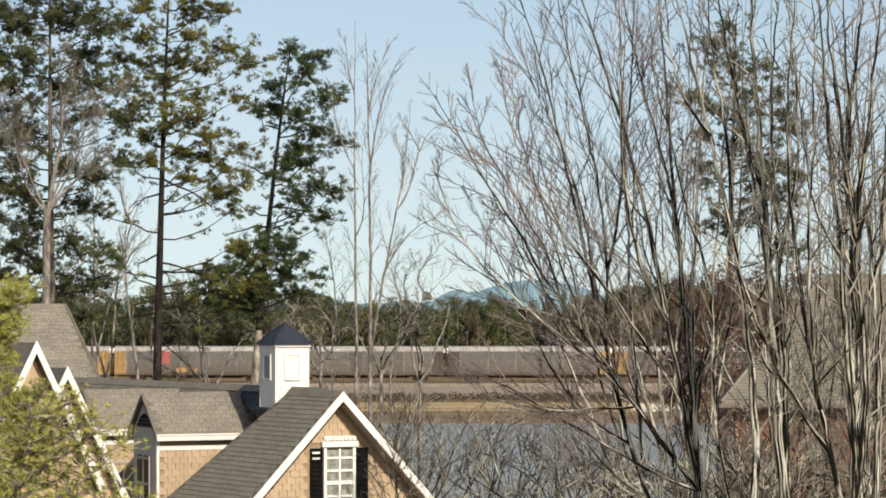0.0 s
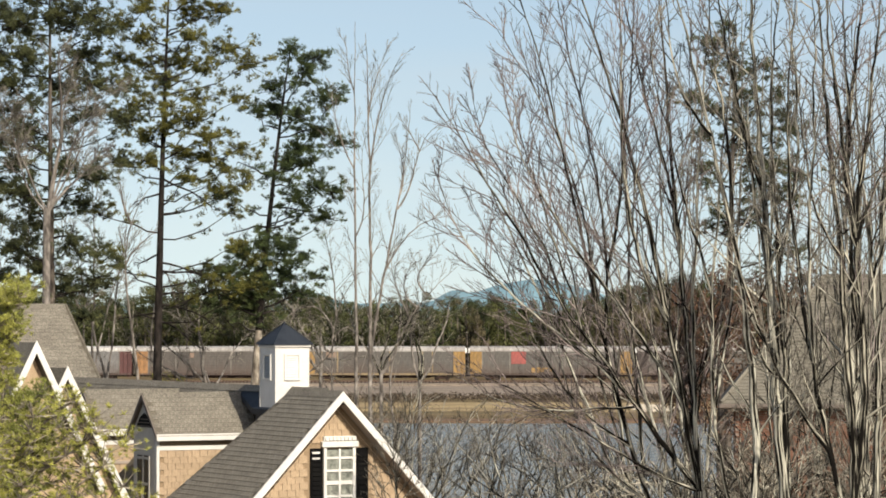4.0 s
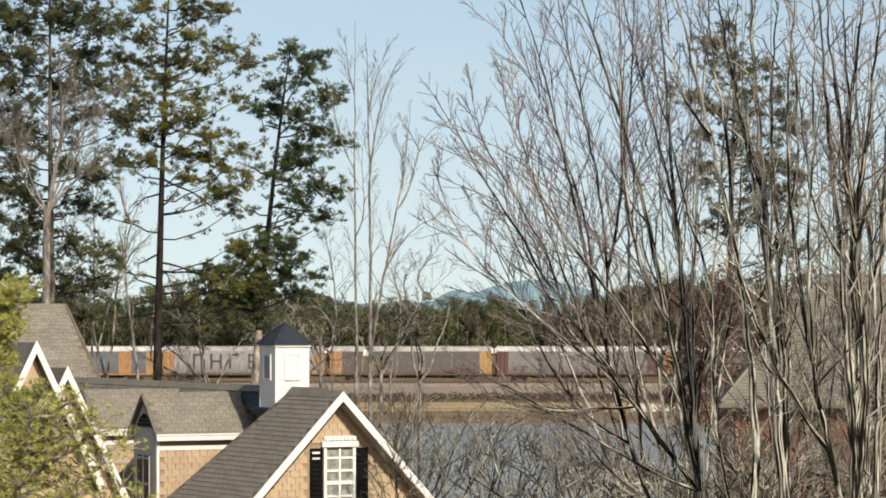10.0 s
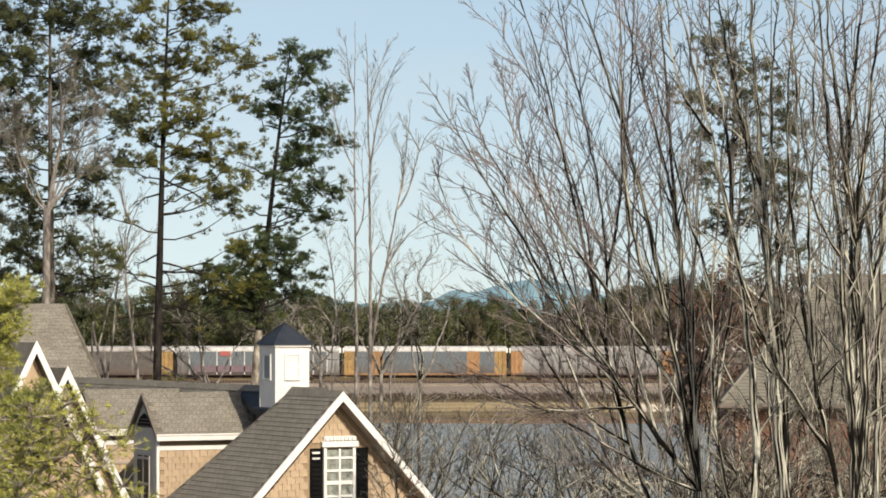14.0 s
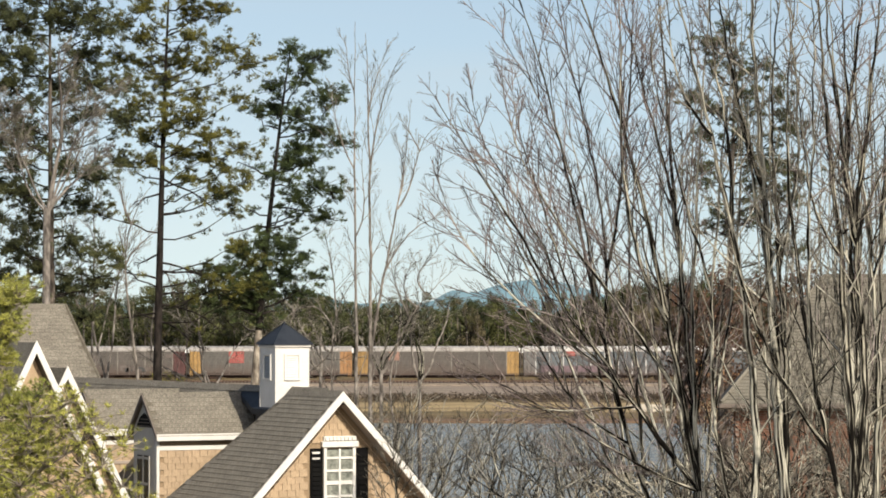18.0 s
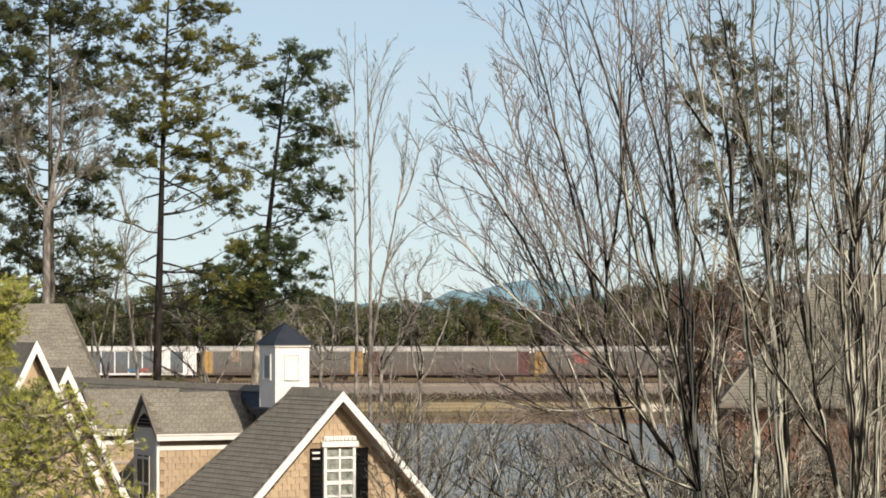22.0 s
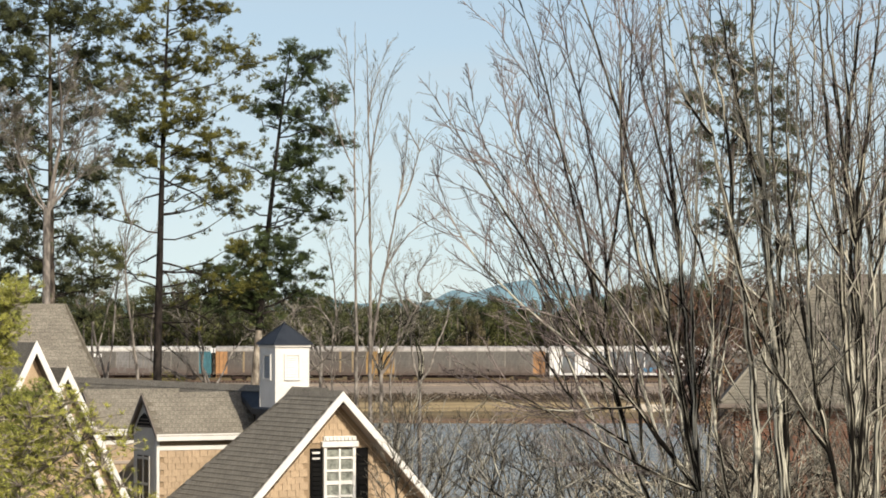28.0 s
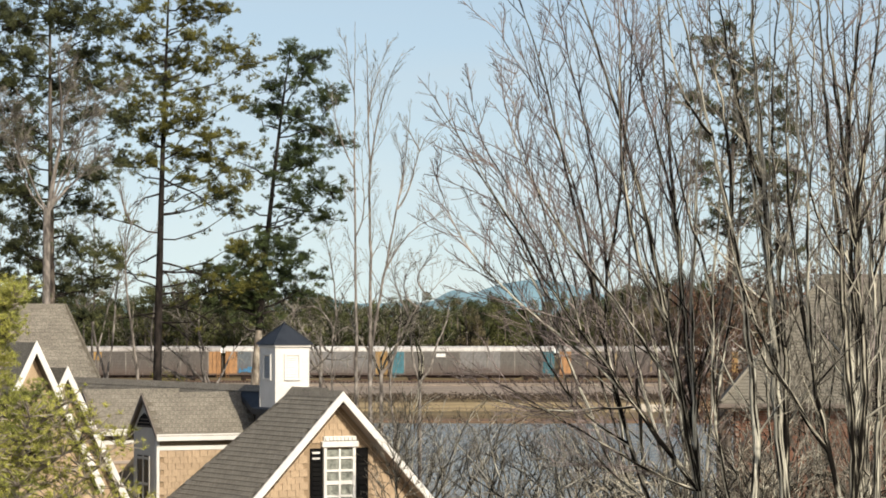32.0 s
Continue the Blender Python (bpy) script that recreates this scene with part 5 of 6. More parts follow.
for i, (bx, by, high) in enumerate(((-2.3, 92, 4.6), (-1.6, 88, 5.2), (-0.7, 90, 5.0), (-1.1, 84, 4.4))):
    stems = tuple((rng_s.uniform(-0.7, 0.6), rng_s.uniform(-0.4, 0.4), rng_s.uniform(2.8, 4.2), 0.04, 0.02) for _ in range(5))
    bare_tree("bare_sapling", (bx, by, -0.4), high, 0.07, stems, BRUSH, 160 + i, BARK_GREY_SHADE, TWIG_DARK, "thin leafless sapling beside the lake", wander=0.12, dark=0.6)

bare_tree("bare_sapling", (-1.1, 72.6, -0.4), 5.4, 0.06, ((-0.25, 0.0, 2.6, 0.03, 0.01), (-0.05, 0.1, 2.8, 0.03, 0.0), (0.15, 0.0, 2.9, 0.03, 0.0), (0.45, 0.1, 2.6, 0.028, 0.02), (0.8, 0.0, 2.4, 0.026, 0.03)), BRUSH, 171, BARK_DARK_SHADE, TWIG_GREY, "thin leafless sapling before the gable wall", wander=0.10, dark=0.6)

# bare shrubs between the near trees, tangled and dark
SHRUB = ((7, 0.50, 0.7, 0.03, 0.015), (4, 0.5, 0.75, 0.02, 0.011), (2, 0.5, 0.7, 0.02, 0.008))
for i in range(15):
    bx = 1.5 + (i if i < 10 else 5.4 + (i - 10) * 0.85) * 0.68 + rng_b.uniform(-0.2, 0.2)
    by = 56 + rng_b.uniform(-6, 5)
    stems = tuple((rng_b.uniform(-0.6, 0.5), rng_b.uniform(-0.4, 0.4), rng_b.uniform(2.4, 3.6) * (1.4 if i in (8, 9) else 1.0), 0.028, 0.02) for _ in range(7))
    bare_tree("bare_shrub", (bx, by, -0.4), 5.6, 0.06, stems, SHRUB, 150 + i, BARK_GREY_SHADE, TWIG_PALE if i % 3 == 0 else TWIG_DARK, "tangled leafless shrub among the bare trees", wander=0.06, dark=0.4, crook=0.05)

# slender bare trees behind the roofs
SLIM = ((15, 0.27, 0.5, 0.035, 0.018), (8, 0.42, 0.55, 0.02, 0.011), (4, 0.5, 0.6, 0.01, 0.008))
FINE = ((11, 0.36, 0.45, 0.04, 0.012), (7, 0.42, 0.5, 0.03, 0.008), (3, 0.5, 0.5, 0.03, 0.006))
KNOTTY = ((14, 0.42, 0.65, 0.02, 0.013), (7, 0.45, 0.65, 0.02, 0.009), (3, 0.5, 0.6, 0.02, 0.006))
mast_stems = (
    (0.00, 6.16, -0.01, 25.54, 0.03, -0.04, 0.089),
    (-0.06, 18.53, -1.22, 22.57, 0.23, -0.00, 0.039),
    (-0.06, 22.57, -0.82, 25.00, -0.07, 0.10, 0.035),
    (-0.03, 15.30, 0.40, 20.15, -0.18, -0.17, 0.039),
)
forked_stems = (
    (0.00, 6.09, -0.20, 25.18, -0.10, 0.02, 0.108),
    (0.02, 18.35, 1.66, 24.31, 0.37, -0.05, 0.054),
    (-0.06, 21.08, 1.00, 24.77, 0.22, 0.01, 0.040),
    (0.03, 9.36, 1.93, 21.36, -0.06, 0.08, 0.081),
    (0.87, 13.72, 3.81, 16.31, 0.64, -0.08, 0.047),
    (1.22, 16.72, 3.68, 20.95, 0.30, -0.26, 0.047),
    (1.36, 17.40, 1.22, 20.54, -0.22, -0.07, 0.040),
    (2.45, 19.44, 1.36, 21.22, -0.05, -0.02, 0.036),
)
low_stems = (
    (0.00, 5.88, 3.17, 14.09, 1.41, 0.06, 0.064),
    (0.42, 11.40, -0.00, 15.22, 0.40, -0.11, 0.045),
    (0.99, 12.11, 0.99, 14.66, 0.61, 0.15, 0.041),
    (1.70, 12.67, 2.12, 15.51, 0.39, 0.37, 0.041),
)
left_stems = (
    (-0.05, 6.16, 1.05, 17.72, 0.66, -0.49, 0.089),
    (0.01, 13.95, 1.32, 15.84, 0.09, 0.06, 0.053),
    (0.03, 15.84, -0.70, 19.07, 0.14, 0.03, 0.053),
)
curl_stems = (
    (-0.15, 5.64, 1.47, 13.91, 0.82, -0.22, 0.066),
    (-0.06, 10.96, -2.96, 10.96, -1.15, -0.10, 0.051),
    (-0.00, 11.55, -0.60, 16.58, -0.14, -0.00, 0.047),
    (-0.06, 10.37, 1.47, 10.07, 0.75, 0.05, 0.047),
    (-0.12, 9.77, -2.22, 10.37, -0.76, 0.45, 0.047),
)
arch_stems = (
    (-0.06, 5.81, -1.30, 10.97, -1.53, -1.04, 0.061),
    (-0.01, 8.68, 0.99, 10.11, -1.78, -0.27, 0.057),
    (-0.06, 9.25, 2.14, 10.68, 1.87, -0.36, 0.049),
    (0.13, 11.54, 2.00, 11.54, 1.13, 1.40, 0.049),
)
pair_stems = (
    (-0.06, 5.47, -0.39, 13.99, -0.22, 0.05, 0.068),
    (-0.01, 10.64, 0.74, 14.30, 0.16, 0.01, 0.060),
    (-0.11, 11.86, -1.55, 14.60, -0.05, 0.11, 0.048),
    (0.14, 12.16, 1.96, 13.99, -0.06, 0.07, 0.048),
)
for foot, stems, spec, seed, label in (
    ((-4.14, 150, -0.9), mast_stems, FINE, 400, "straight slender leafless tree behind the house"),
    ((-3.51, 152, -0.9), forked_stems, FINE, 402, "slender leafless tree forking above the roofs"),
    ((-2.38, 158, -0.9), low_stems, KNOTTY, 404, "low leafless tree with pale spreading limbs"),
    ((-14.75, 150, -0.9), left_stems, FINE, 406, "thin dark leafless tree broken off above"),
    ((-5.73, 165, -0.9), curl_stems, KNOTTY, 408, "crooked leafless tree with pale drooping limbs"),
    ((-14.73, 160, -0.9), arch_stems, KNOTTY, 410, "crooked leafless tree with pale arching limbs"),
    ((-19.3, 170, -0.9), pair_stems, KNOTTY, 412, "small pale forked leafless tree"),
):
    grown_tree(foot, stems, spec, seed, BARK_PALE, TWIG_GREY, label, 0.0, 0.07, "slender_bare_tree", "bare trees behind the houses")
slim = (
    ((-17.6, 165, -0.9), 8.0, 0.15, ((0.1, 0.0, 10.0, 0.10, 0.0), (-0.2, 0.1, 9.0, 0.10, 0.02)), 65, 0.04),
    ((-21.0, 158, -0.9), 9.0, 0.15, ((0.05, 0.0, 12.0, 0.12, 0.0), (0.3, 0.1, 9.0, 0.08, 0.02), (-0.25, 0.1, 9.0, 0.08, 0.02)), 67, 0.04),
    ((-18.9, 170, -0.9), 9.0, 0.14, ((0.0, 0.0, 10.0, 0.10, 0.0), (0.25, 0.1, 8.0, 0.08, 0.02)), 68, 0.04),
)
for at, fork, r, stems, seed, wander in slim:
    bare_tree("slender_bare_tree", at, fork, r, stems, SLIM, seed, BARK_PALE, TWIG_GREY, "slender leafless tree with pale trunk behind the house", wander=wander + 0.02, girth=0.7, hold=0.35)

# low crooked bare trees between the pines
CROOKED = ((9, 0.5, 0.8, 0.03, 0.02), (6, 0.5, 0.7, 0.03, 0.013), (4, 0.5, 0.7, 0.02, 0.009))
rng_c = random.Random(17)
for x, y, high in ((-12.6, 170, 7.6), (-8.6, 172, 7.8), (-6.9, 178, 8.6), (-3.4, 173, 8.6), (-1.3, 176, 8.2)):
    stems = tuple((rng_c.uniform(-0.9, 0.9), rng_c.uniform(-0.3, 0.3), rng_c.uniform(4.0, 6.5), rng_c.uniform(0.06, 0.09), 0.03) for _ in range(4))
    bare_tree("crooked_bare_tree", (x, y, -0.9), high, 0.12, stems, CROOKED, int(y + x * 10), BARK_PALE, TWIG_GREY, "low crooked leafless tree with pale limbs", wander=0.16, dark=0.25)

# a forked bare tree with a grey haze of twigs before the first pine
HAZY = ((14, 0.42, 0.75, 0.04, 0.018), (9, 0.5, 0.65, 0.03, 0.013), (8, 0.5, 0.7, 0.02, 0.009))
bare_tree("slender_bare_tree", (-17.35, 138, -0.9), 16.2, 0.19, ((-0.03, 0.0, 7.6, 0.12, 0.0), (0.75, 0.1, 4.0, 0.07, 0.03), (-0.6, 0.2, 5.6, 0.06, 0.03), (0.4, -0.1, 6.4, 0.06, 0.02), (-1.0, 0.1, 4.6, 0.05, 0.05), (1.0, -0.2, 5.0, 0.05, 0.04)), HAZY, 70, BARK_PALE, TWIG_GREY, "pale forked leafless tree with a haze of grey twigs", wander=0.08)


def pine(at, top, lean, trunk_r, masses, seed, mat, label, size=0.20, per=135.0, width=0.018, bare=(), bark=None, upper=None):
    """A tall pine. masses: needle clouds (across from the foot, height, radius), each carried by a limb; upper: darker
    bark that paints foliage shade on the upper trunk; bare: dead limbs (height, across, rise).
    """
    rng = random.Random(seed)
    bark = bark or BARK_PINE
    x, y, z = at
    t = thing("pine_tree", pose(x, y, z), label, "tree")

    def axis(h):
        f = h / top
        return Vector((lean[0] * f + lean[1] * f * f, 0.15 * math.sin(f * 5), h))

    steps = 16
    cut = 7 if upper else steps
    for first, last, skin in ((0, cut, bark), (cut, steps, upper)):
        if skin:
            run = range(first, last + 1)
            part("trunk", Geo().tube([axis(top * i / steps) for i in run], [trunk_r * (1.15 - 1.05 * (i / steps) ** 1.2) for i in run], 10).mesh("trunk", skin, smooth=True), skin, t)
    for mx, mz, mr in masses:
        limb, crown = Geo(), Geo()
        mz -= z
        depth = rng.uniform(-1.6, 1.6)
        c = Vector((mx, depth, mz))
        root = axis(min(top * 0.97, max(0.3 * top, mz - 0.25 * abs(mx) - rng.uniform(0.2, 1.0))))
        droop = rng.uniform(0.9, 2.4)
        q = [Vector((root.x + (c.x - root.x) * f, root.y + (c.y - root.y) * f, root.z + (c.z - root.z) * f ** droop)) + Vector((rng.gauss(0, 0.07), rng.gauss(0, 0.07), rng.gauss(0, 0.09))) * (f * 4 * (1.1 - f)) for f in (0, 0.2, 0.4, 0.6, 0.8, 1.0)]
        limb.tube(q, [0.045, 0.04, 0.034, 0.028, 0.02, 0.012], 5)
        for i in range(int(per * 0.28 * mr * mr + 9)):
            d = Vector((rng.gauss(0, 1), rng.gauss(0, 1), rng.gauss(0, 0.8))).normalized()
            if i % 4:
                p = c + Vector((d.x * mr * 1.5, d.y * mr * 1.2, d.z * mr * 0.95)) * rng.uniform(0.1, 1.1)
                limb.tube([c + (p - c) * 0.1 - Vector((0, 0, 0.1)), p], [0.018, 0.009], 3)
            else:
                p = q[rng.randrange(2, 6)] + d * rng.uniform(0.15, 0.5)
            wide = rng.uniform(0.065, 0.15)
            for _ in range(12):
                e = p + Vector((rng.gauss(0, wide), rng.gauss(0, wide), rng.gauss(0.04, wide * 0.6)))
                tuft(crown, rng, e, size * rng.uniform(0.5, 1.1), Vector((0.1, 0, 0.5)), 12, width)
        b = part("limb", limb.mesh("limb", BARK_PINE_DARK), BARK_PINE_DARK, t)
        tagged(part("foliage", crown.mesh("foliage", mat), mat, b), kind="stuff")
    for h, across, rise in bare:
        limb = Geo()
        root = axis(h - z)
        q = bend(root, Vector((across, rng.uniform(-0.3, 0.3), rise)), math.hypot(across, rise) * 1.1, 6, -0.02, rng, 0.22)
        limb.tube(q, [0.06 * (1 - 0.12 * j) for j in range(7)], 5)
        sprout(limb, limb, q, 0.05, 0.02, abs(across), rng, ((9, 0.45, 0.8, 0.0, 0.016), (5, 0.5, 0.8, 0.0, 0.011)), 0, 0.22)
        part("dead_limb", limb.mesh("dead_limb", BARK_PINE_DARK), BARK_PINE_DARK, t)
    return t


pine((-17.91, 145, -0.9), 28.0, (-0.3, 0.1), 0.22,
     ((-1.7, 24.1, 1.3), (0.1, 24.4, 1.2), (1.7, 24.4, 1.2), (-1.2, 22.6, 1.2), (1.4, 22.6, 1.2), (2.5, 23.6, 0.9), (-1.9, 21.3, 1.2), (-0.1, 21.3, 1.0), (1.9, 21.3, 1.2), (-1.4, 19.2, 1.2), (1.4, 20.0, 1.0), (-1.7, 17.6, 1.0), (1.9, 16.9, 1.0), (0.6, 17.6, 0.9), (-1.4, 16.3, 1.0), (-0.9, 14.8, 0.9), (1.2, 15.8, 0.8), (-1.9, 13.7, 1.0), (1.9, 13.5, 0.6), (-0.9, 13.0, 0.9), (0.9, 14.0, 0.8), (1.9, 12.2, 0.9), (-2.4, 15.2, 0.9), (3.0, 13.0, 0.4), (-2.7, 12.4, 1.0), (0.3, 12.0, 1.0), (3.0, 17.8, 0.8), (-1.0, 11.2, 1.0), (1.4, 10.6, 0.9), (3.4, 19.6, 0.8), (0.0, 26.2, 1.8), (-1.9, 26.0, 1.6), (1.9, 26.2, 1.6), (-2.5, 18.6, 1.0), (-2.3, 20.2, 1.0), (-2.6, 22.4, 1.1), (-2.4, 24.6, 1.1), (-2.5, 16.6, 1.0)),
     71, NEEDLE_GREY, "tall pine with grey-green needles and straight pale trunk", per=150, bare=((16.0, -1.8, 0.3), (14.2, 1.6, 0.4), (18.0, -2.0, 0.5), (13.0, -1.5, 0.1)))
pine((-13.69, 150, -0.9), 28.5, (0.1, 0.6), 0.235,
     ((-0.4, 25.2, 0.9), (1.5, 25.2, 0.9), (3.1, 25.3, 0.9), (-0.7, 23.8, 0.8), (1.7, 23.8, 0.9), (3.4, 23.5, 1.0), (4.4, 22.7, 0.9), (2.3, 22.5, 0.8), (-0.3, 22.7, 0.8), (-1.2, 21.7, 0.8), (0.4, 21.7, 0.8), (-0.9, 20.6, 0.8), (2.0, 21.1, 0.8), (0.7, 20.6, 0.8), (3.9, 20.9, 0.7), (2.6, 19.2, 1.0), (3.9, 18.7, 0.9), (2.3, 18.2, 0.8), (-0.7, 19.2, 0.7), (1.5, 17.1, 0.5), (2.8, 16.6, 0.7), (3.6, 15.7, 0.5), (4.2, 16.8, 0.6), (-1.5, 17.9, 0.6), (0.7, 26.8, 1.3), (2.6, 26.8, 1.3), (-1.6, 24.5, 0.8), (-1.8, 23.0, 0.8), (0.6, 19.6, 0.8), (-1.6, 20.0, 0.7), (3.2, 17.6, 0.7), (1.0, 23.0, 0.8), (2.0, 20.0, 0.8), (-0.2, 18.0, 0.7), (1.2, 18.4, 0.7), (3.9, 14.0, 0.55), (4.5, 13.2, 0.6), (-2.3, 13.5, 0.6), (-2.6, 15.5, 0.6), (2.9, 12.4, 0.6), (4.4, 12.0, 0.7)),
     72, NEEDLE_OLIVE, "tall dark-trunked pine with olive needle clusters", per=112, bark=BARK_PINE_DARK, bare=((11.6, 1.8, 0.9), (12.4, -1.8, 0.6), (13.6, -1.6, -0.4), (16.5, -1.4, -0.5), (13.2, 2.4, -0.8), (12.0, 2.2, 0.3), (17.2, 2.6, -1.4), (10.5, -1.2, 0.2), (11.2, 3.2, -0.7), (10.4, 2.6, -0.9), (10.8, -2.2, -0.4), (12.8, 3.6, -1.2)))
# sun low on the trunk and shade above are painted as two barks
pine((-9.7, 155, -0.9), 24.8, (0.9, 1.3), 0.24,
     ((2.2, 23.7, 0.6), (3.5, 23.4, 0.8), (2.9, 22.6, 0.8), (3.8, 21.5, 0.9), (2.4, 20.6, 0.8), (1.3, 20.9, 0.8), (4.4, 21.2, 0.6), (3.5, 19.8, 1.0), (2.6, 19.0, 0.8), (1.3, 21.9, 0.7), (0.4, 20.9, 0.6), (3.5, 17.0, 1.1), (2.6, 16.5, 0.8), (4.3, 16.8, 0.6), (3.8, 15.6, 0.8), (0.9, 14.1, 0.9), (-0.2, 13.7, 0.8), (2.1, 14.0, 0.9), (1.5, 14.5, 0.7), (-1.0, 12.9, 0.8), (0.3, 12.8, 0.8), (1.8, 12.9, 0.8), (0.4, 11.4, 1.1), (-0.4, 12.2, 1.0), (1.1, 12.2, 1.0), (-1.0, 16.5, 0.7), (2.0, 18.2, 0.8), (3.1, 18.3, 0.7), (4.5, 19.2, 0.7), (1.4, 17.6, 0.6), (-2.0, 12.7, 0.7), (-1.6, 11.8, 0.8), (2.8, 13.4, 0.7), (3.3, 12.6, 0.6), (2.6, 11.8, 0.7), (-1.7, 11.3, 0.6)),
     73, NEEDLE_GREEN, "leaning green pine, its trunk painted sunlit below and shaded above", bark=BARK_TAN, upper=BARK_PINE_DARK, bare=((11.0, 2.0, 0.6), (10.6, -1.6, 0.5), (17.5, -1.8, 0.4), (15.0, -2.0, 0.6), (16.0, 1.6, 1.0)))
rng_p = random.Random(8)
pine((13.47, 150, -0.9), 25.5, (0.2, 0.3), 0.22,
     ((-0.9, 23.8, 0.7), (0.1, 24.3, 0.8), (-1.5, 21.1, 0.8), (-0.7, 20.6, 0.8), (0.7, 22.2, 0.9), (2.0, 22.5, 0.9), (2.8, 21.4, 0.8), (3.1, 19.5, 0.8), (1.2, 20.3, 0.8), (0.4, 18.7, 0.8), (1.7, 17.9, 0.8), (-1.2, 19.2, 0.6), (2.6, 17.6, 0.8), (3.4, 16.3, 0.7), (1.5, 15.5, 0.8), (2.6, 14.1, 0.8), (-0.7, 17.1, 0.6), (0.1, 14.9, 0.6), (-0.9, 14.9, 0.6), (3.4, 13.6, 0.6)) + tuple((rng_p.uniform(-1.7, 3.3), rng_p.uniform(15.5, 24.0), rng_p.uniform(0.6, 1.0)) for _ in range(16)),
     74, NEEDLE_GREY, "tall pine standing beyond the bare trees", per=52)


def young_pine():
    """The bright young pine close by: whorls of upturned branches with long needles."""
    rng = random.Random(77)
    t = thing("young_pine_tree", pose(-6.28, 45, -0.4), "young pine with bright yellow-green needles beside the house", "tree")
    top = 11.4
    part("trunk", Geo().tube([Vector((0.03 * math.sin(i), 0, top * i / 12)) for i in range(13)], [0.12 * (1.05 - i / 12) for i in range(13)], 8).mesh("trunk", BARK_PINE, smooth=True), BARK_PINE, t)
    limbs, crown = Geo(), Geo()
    heights = (0.0, 6.0, 8.2, 8.8, 9.3, 9.55, 9.8, 10.6, 11.0, 11.45)
    widths = (2.6, 2.4, 1.9, 1.5, 1.15, 0.75, 0.30, 0.26, 0.50, 0.28)
    h = 3.4
    while h < top:
        reach = float(np.interp(h, heights, widths))
        thin = 9.25 < h < 10.65
        for k in range(3 if thin else 7):
            a = rng.uniform(0, 2 * math.pi)
            l = reach * rng.uniform(0.65, 1.1)
            q = bend(Vector((0, 0, h + rng.uniform(-0.15, 0.15))), Vector((math.cos(a), math.sin(a), 0.35)), l, 6, 0.05, rng, 0.07)
            limbs.tube(q, [0.030 * (1 - 0.13 * j) for j in range(7)], 5)
            for j in range(1, 7):
                for _ in range((18 if h < 9.6 else 10) if j > 1 else 6):
                    e = q[j] + Vector((rng.gauss(0, 0.12), rng.gauss(0, 0.12), rng.uniform(-0.06, 0.2))) * (0.6 + l * 0.4)
                    limbs.tube([q[j], e], [0.010, 0.006], 3)
                    tuft(crown, rng, e, rng.uniform(0.06, 0.115), Vector((0, 0, 0.6)), 26, 0.0062)
        h += rng.uniform(0.26, 0.40)
    tagged(part("branchwork", limbs.mesh("branchwork", BARK_TAN), BARK_TAN, t), kind="stuff")
    part("crown", crown.mesh("crown", NEEDLE_YOUNG), NEEDLE_YOUNG, t, "bright yellow-green long needles")
    return t


young = young_pine()


def rust_tree(at, w, low, high, seed):
    rng = random.Random(seed)
    t = thing("oak_tree", pose(*at), "oak with clinging rust-brown dead leaves", "tree")
    limbs, crown = Geo(), Geo()
    limbs.tube([Vector((0, 0, -0.3)), Vector((0.1, 0, high * 0.6)), Vector((0, 0, high * 0.95))], [0.2, 0.14, 0.04], 8)
    for i in range(36):
        z = rng.uniform(low, high)
        c = Vector((rng.uniform(-w, w) * (1.1 - 0.6 * (z - low) / (high - low)), rng.uniform(-1.5, 1.5), z))
        limbs.tube([Vector((0.05, 0, z - 1.2)), c], [0.05, 0.015], 4)
        leaf_cloud(crown, rng, c, 0.8, 0.8, 0.7, 95, 0.08)
    tagged(part("branchwork", limbs.mesh("branchwork", BARK_PINE), BARK_PINE, t), kind="stuff")
    part("crown", crown.mesh("crown", LEAF_RUST), LEAF_RUST, t, "rust-brown dried leaves")


rust_tree((10.3, 118, -0.6), 1.3, 7.0, 12.9, 81)
rust_tree((11.9, 122, -0.6), 1.0, 7.0, 12.6, 82)
rust_tree((9.3, 121, -0.6), 0.8, 7.0, 12.2, 83)
rust_tree((13.3, 124, -0.6), 0.9, 7.0, 12.4, 84)
rust_tree((14.7, 127, -0.6), 0.8, 7.0, 13.0, 85)


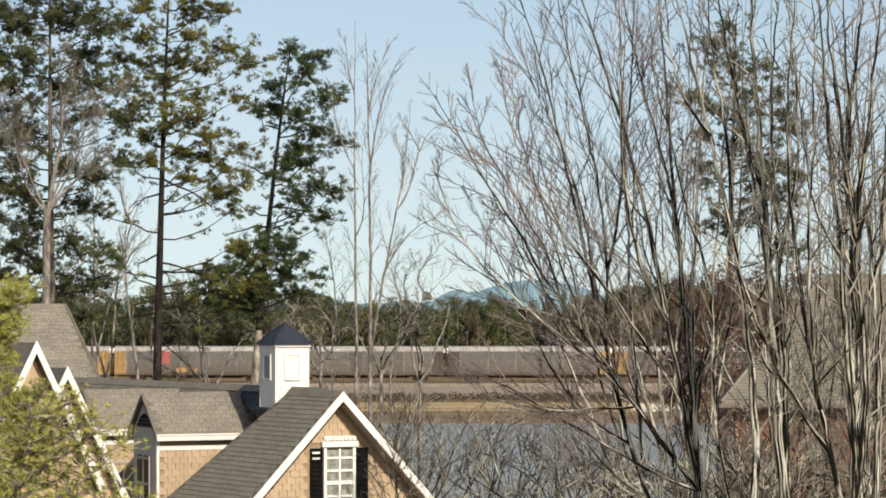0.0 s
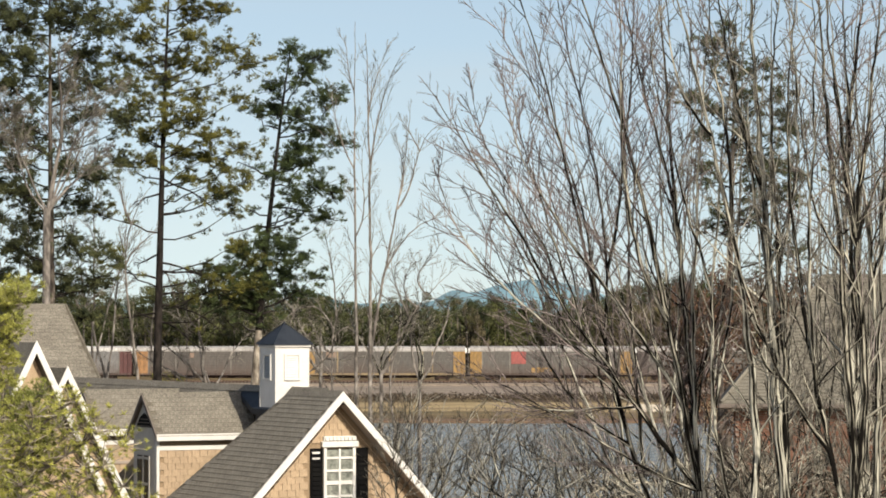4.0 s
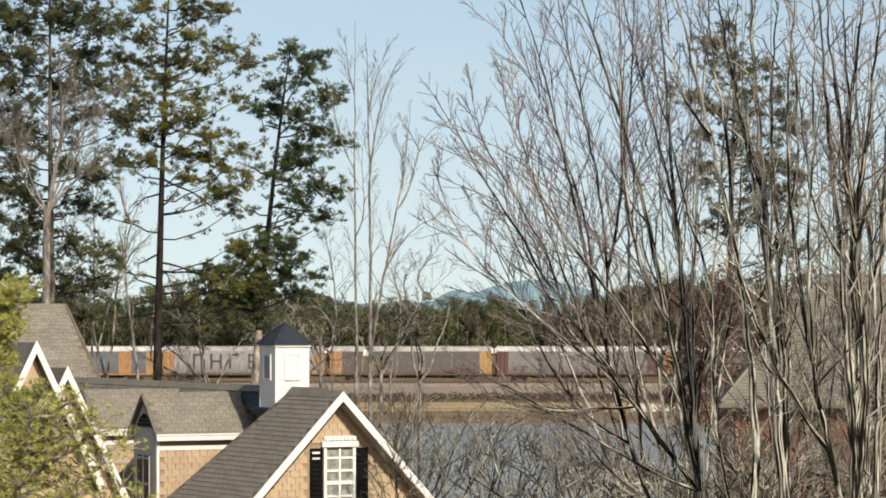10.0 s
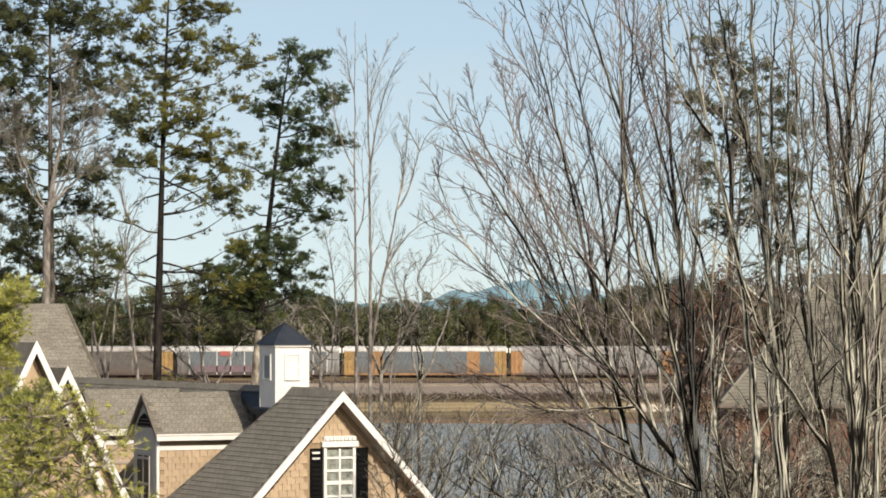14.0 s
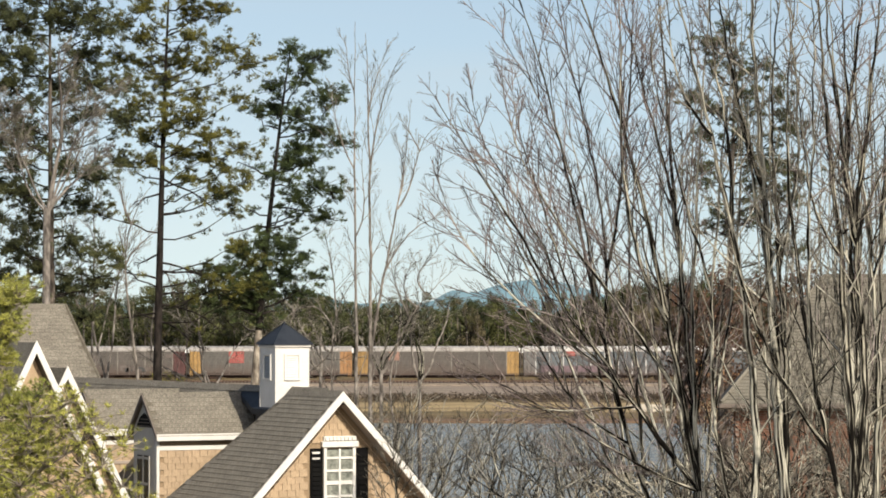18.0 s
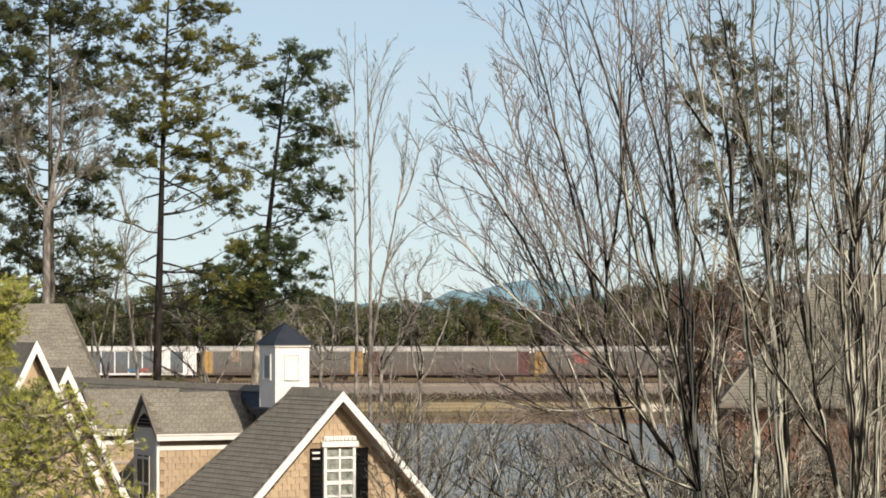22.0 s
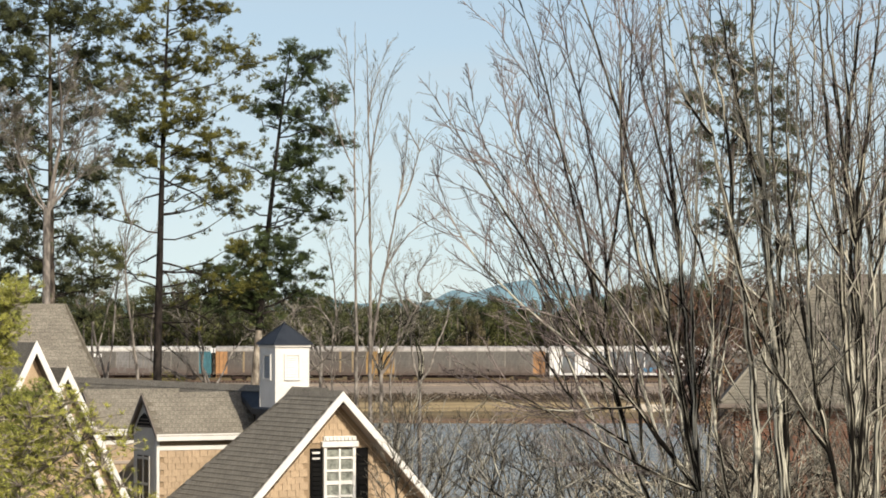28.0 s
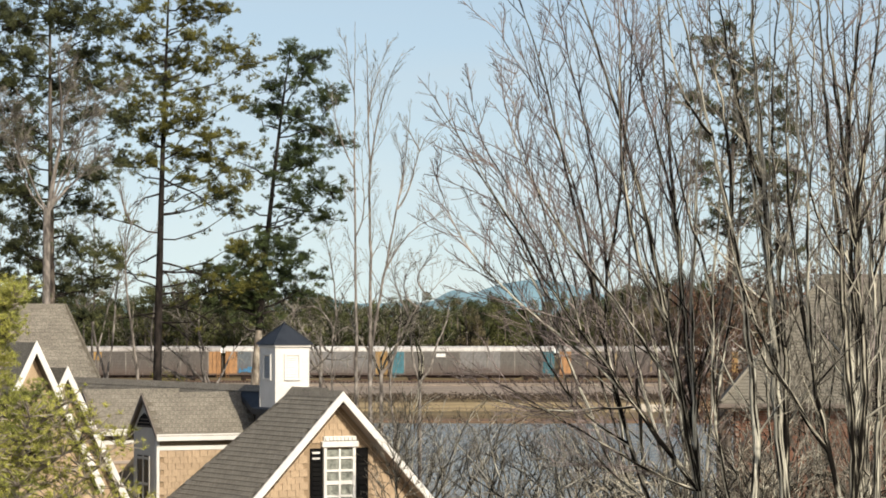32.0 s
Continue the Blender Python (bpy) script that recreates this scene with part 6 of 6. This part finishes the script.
def evergreen_thicket():
    """Dark evergreen undergrowth beyond the railway."""
    rng = random.Random(91)
    for x, y, w, high in ((-48, 590, 5.0, 17.5), (-41, 600, 5.4, 18.0), (-34, 585, 5.2, 16.5), (-55, 595, 4.4, 16.5), (-25, 590, 4.6, 15.5)):
        t = thing("evergreen_tree", pose(x, y, -0.5), "dark broad evergreen tree beyond the railway", "tree", "evergreens beyond the railway")
        limbs, crown = Geo(), Geo()
        limbs.tube([Vector((0, 0, -0.3)), Vector((0.2, 0, high * 0.9))], [0.25, 0.05], 7)
        for i in range(30):
            f = rng.random()
            z = high * (0.55 + 0.45 * f)
            c = Vector((rng.uniform(-w, w) * (1.15 - 0.8 * f), rng.uniform(-w, w) * 0.8, z))
            limbs.tube([Vector((0.1, 0, z - 1.5)), c], [0.06, 0.02], 4)
            leaf_cloud(crown, rng, c, 2.0, 2.0, 1.4, 110, 0.28)
        tagged(part("branchwork", limbs.mesh("branchwork", BARK_PINE), BARK_PINE, t), kind="stuff")
        part("crown", crown.mesh("crown", WOOD_FAR_GREEN), WOOD_FAR_GREEN, t)


evergreen_thicket()


def trackside_bush(at, w, high, seed):
    rng = random.Random(seed)
    t = thing("evergreen_bush", pose(*at), "olive-green evergreen bush beside the railway", "bush", "bushes beside the railway")
    limbs, crown = Geo(), Geo()
    for i in range(9):
        c = Vector((rng.uniform(-w, w), rng.uniform(-0.6, 0.6), rng.uniform(0.5, high)))
        limbs.tube([Vector((c.x * 0.2, 0, -0.2)), c], [0.05, 0.02], 4)
        leaf_cloud(crown, rng, c, 0.8, 0.7, 0.6, 60, 0.13)
    tagged(part("branchwork", limbs.mesh("branchwork", BARK_PINE), BARK_PINE, t), kind="stuff")
    part("crown", crown.mesh("crown", NEEDLE_OLIVE), NEEDLE_OLIVE, t)


trackside_bush((-45.5, 508, -0.7), 1.6, 2.6, 95)
trackside_bush((-42.6, 512, -0.7), 1.0, 1.6, 96)

# trees that stir in the wind
swaying = [(young, 0.20, 0.0)] + [(ob, 0.05, i * 1.3) for i, ob in enumerate(near_made)]

motions()
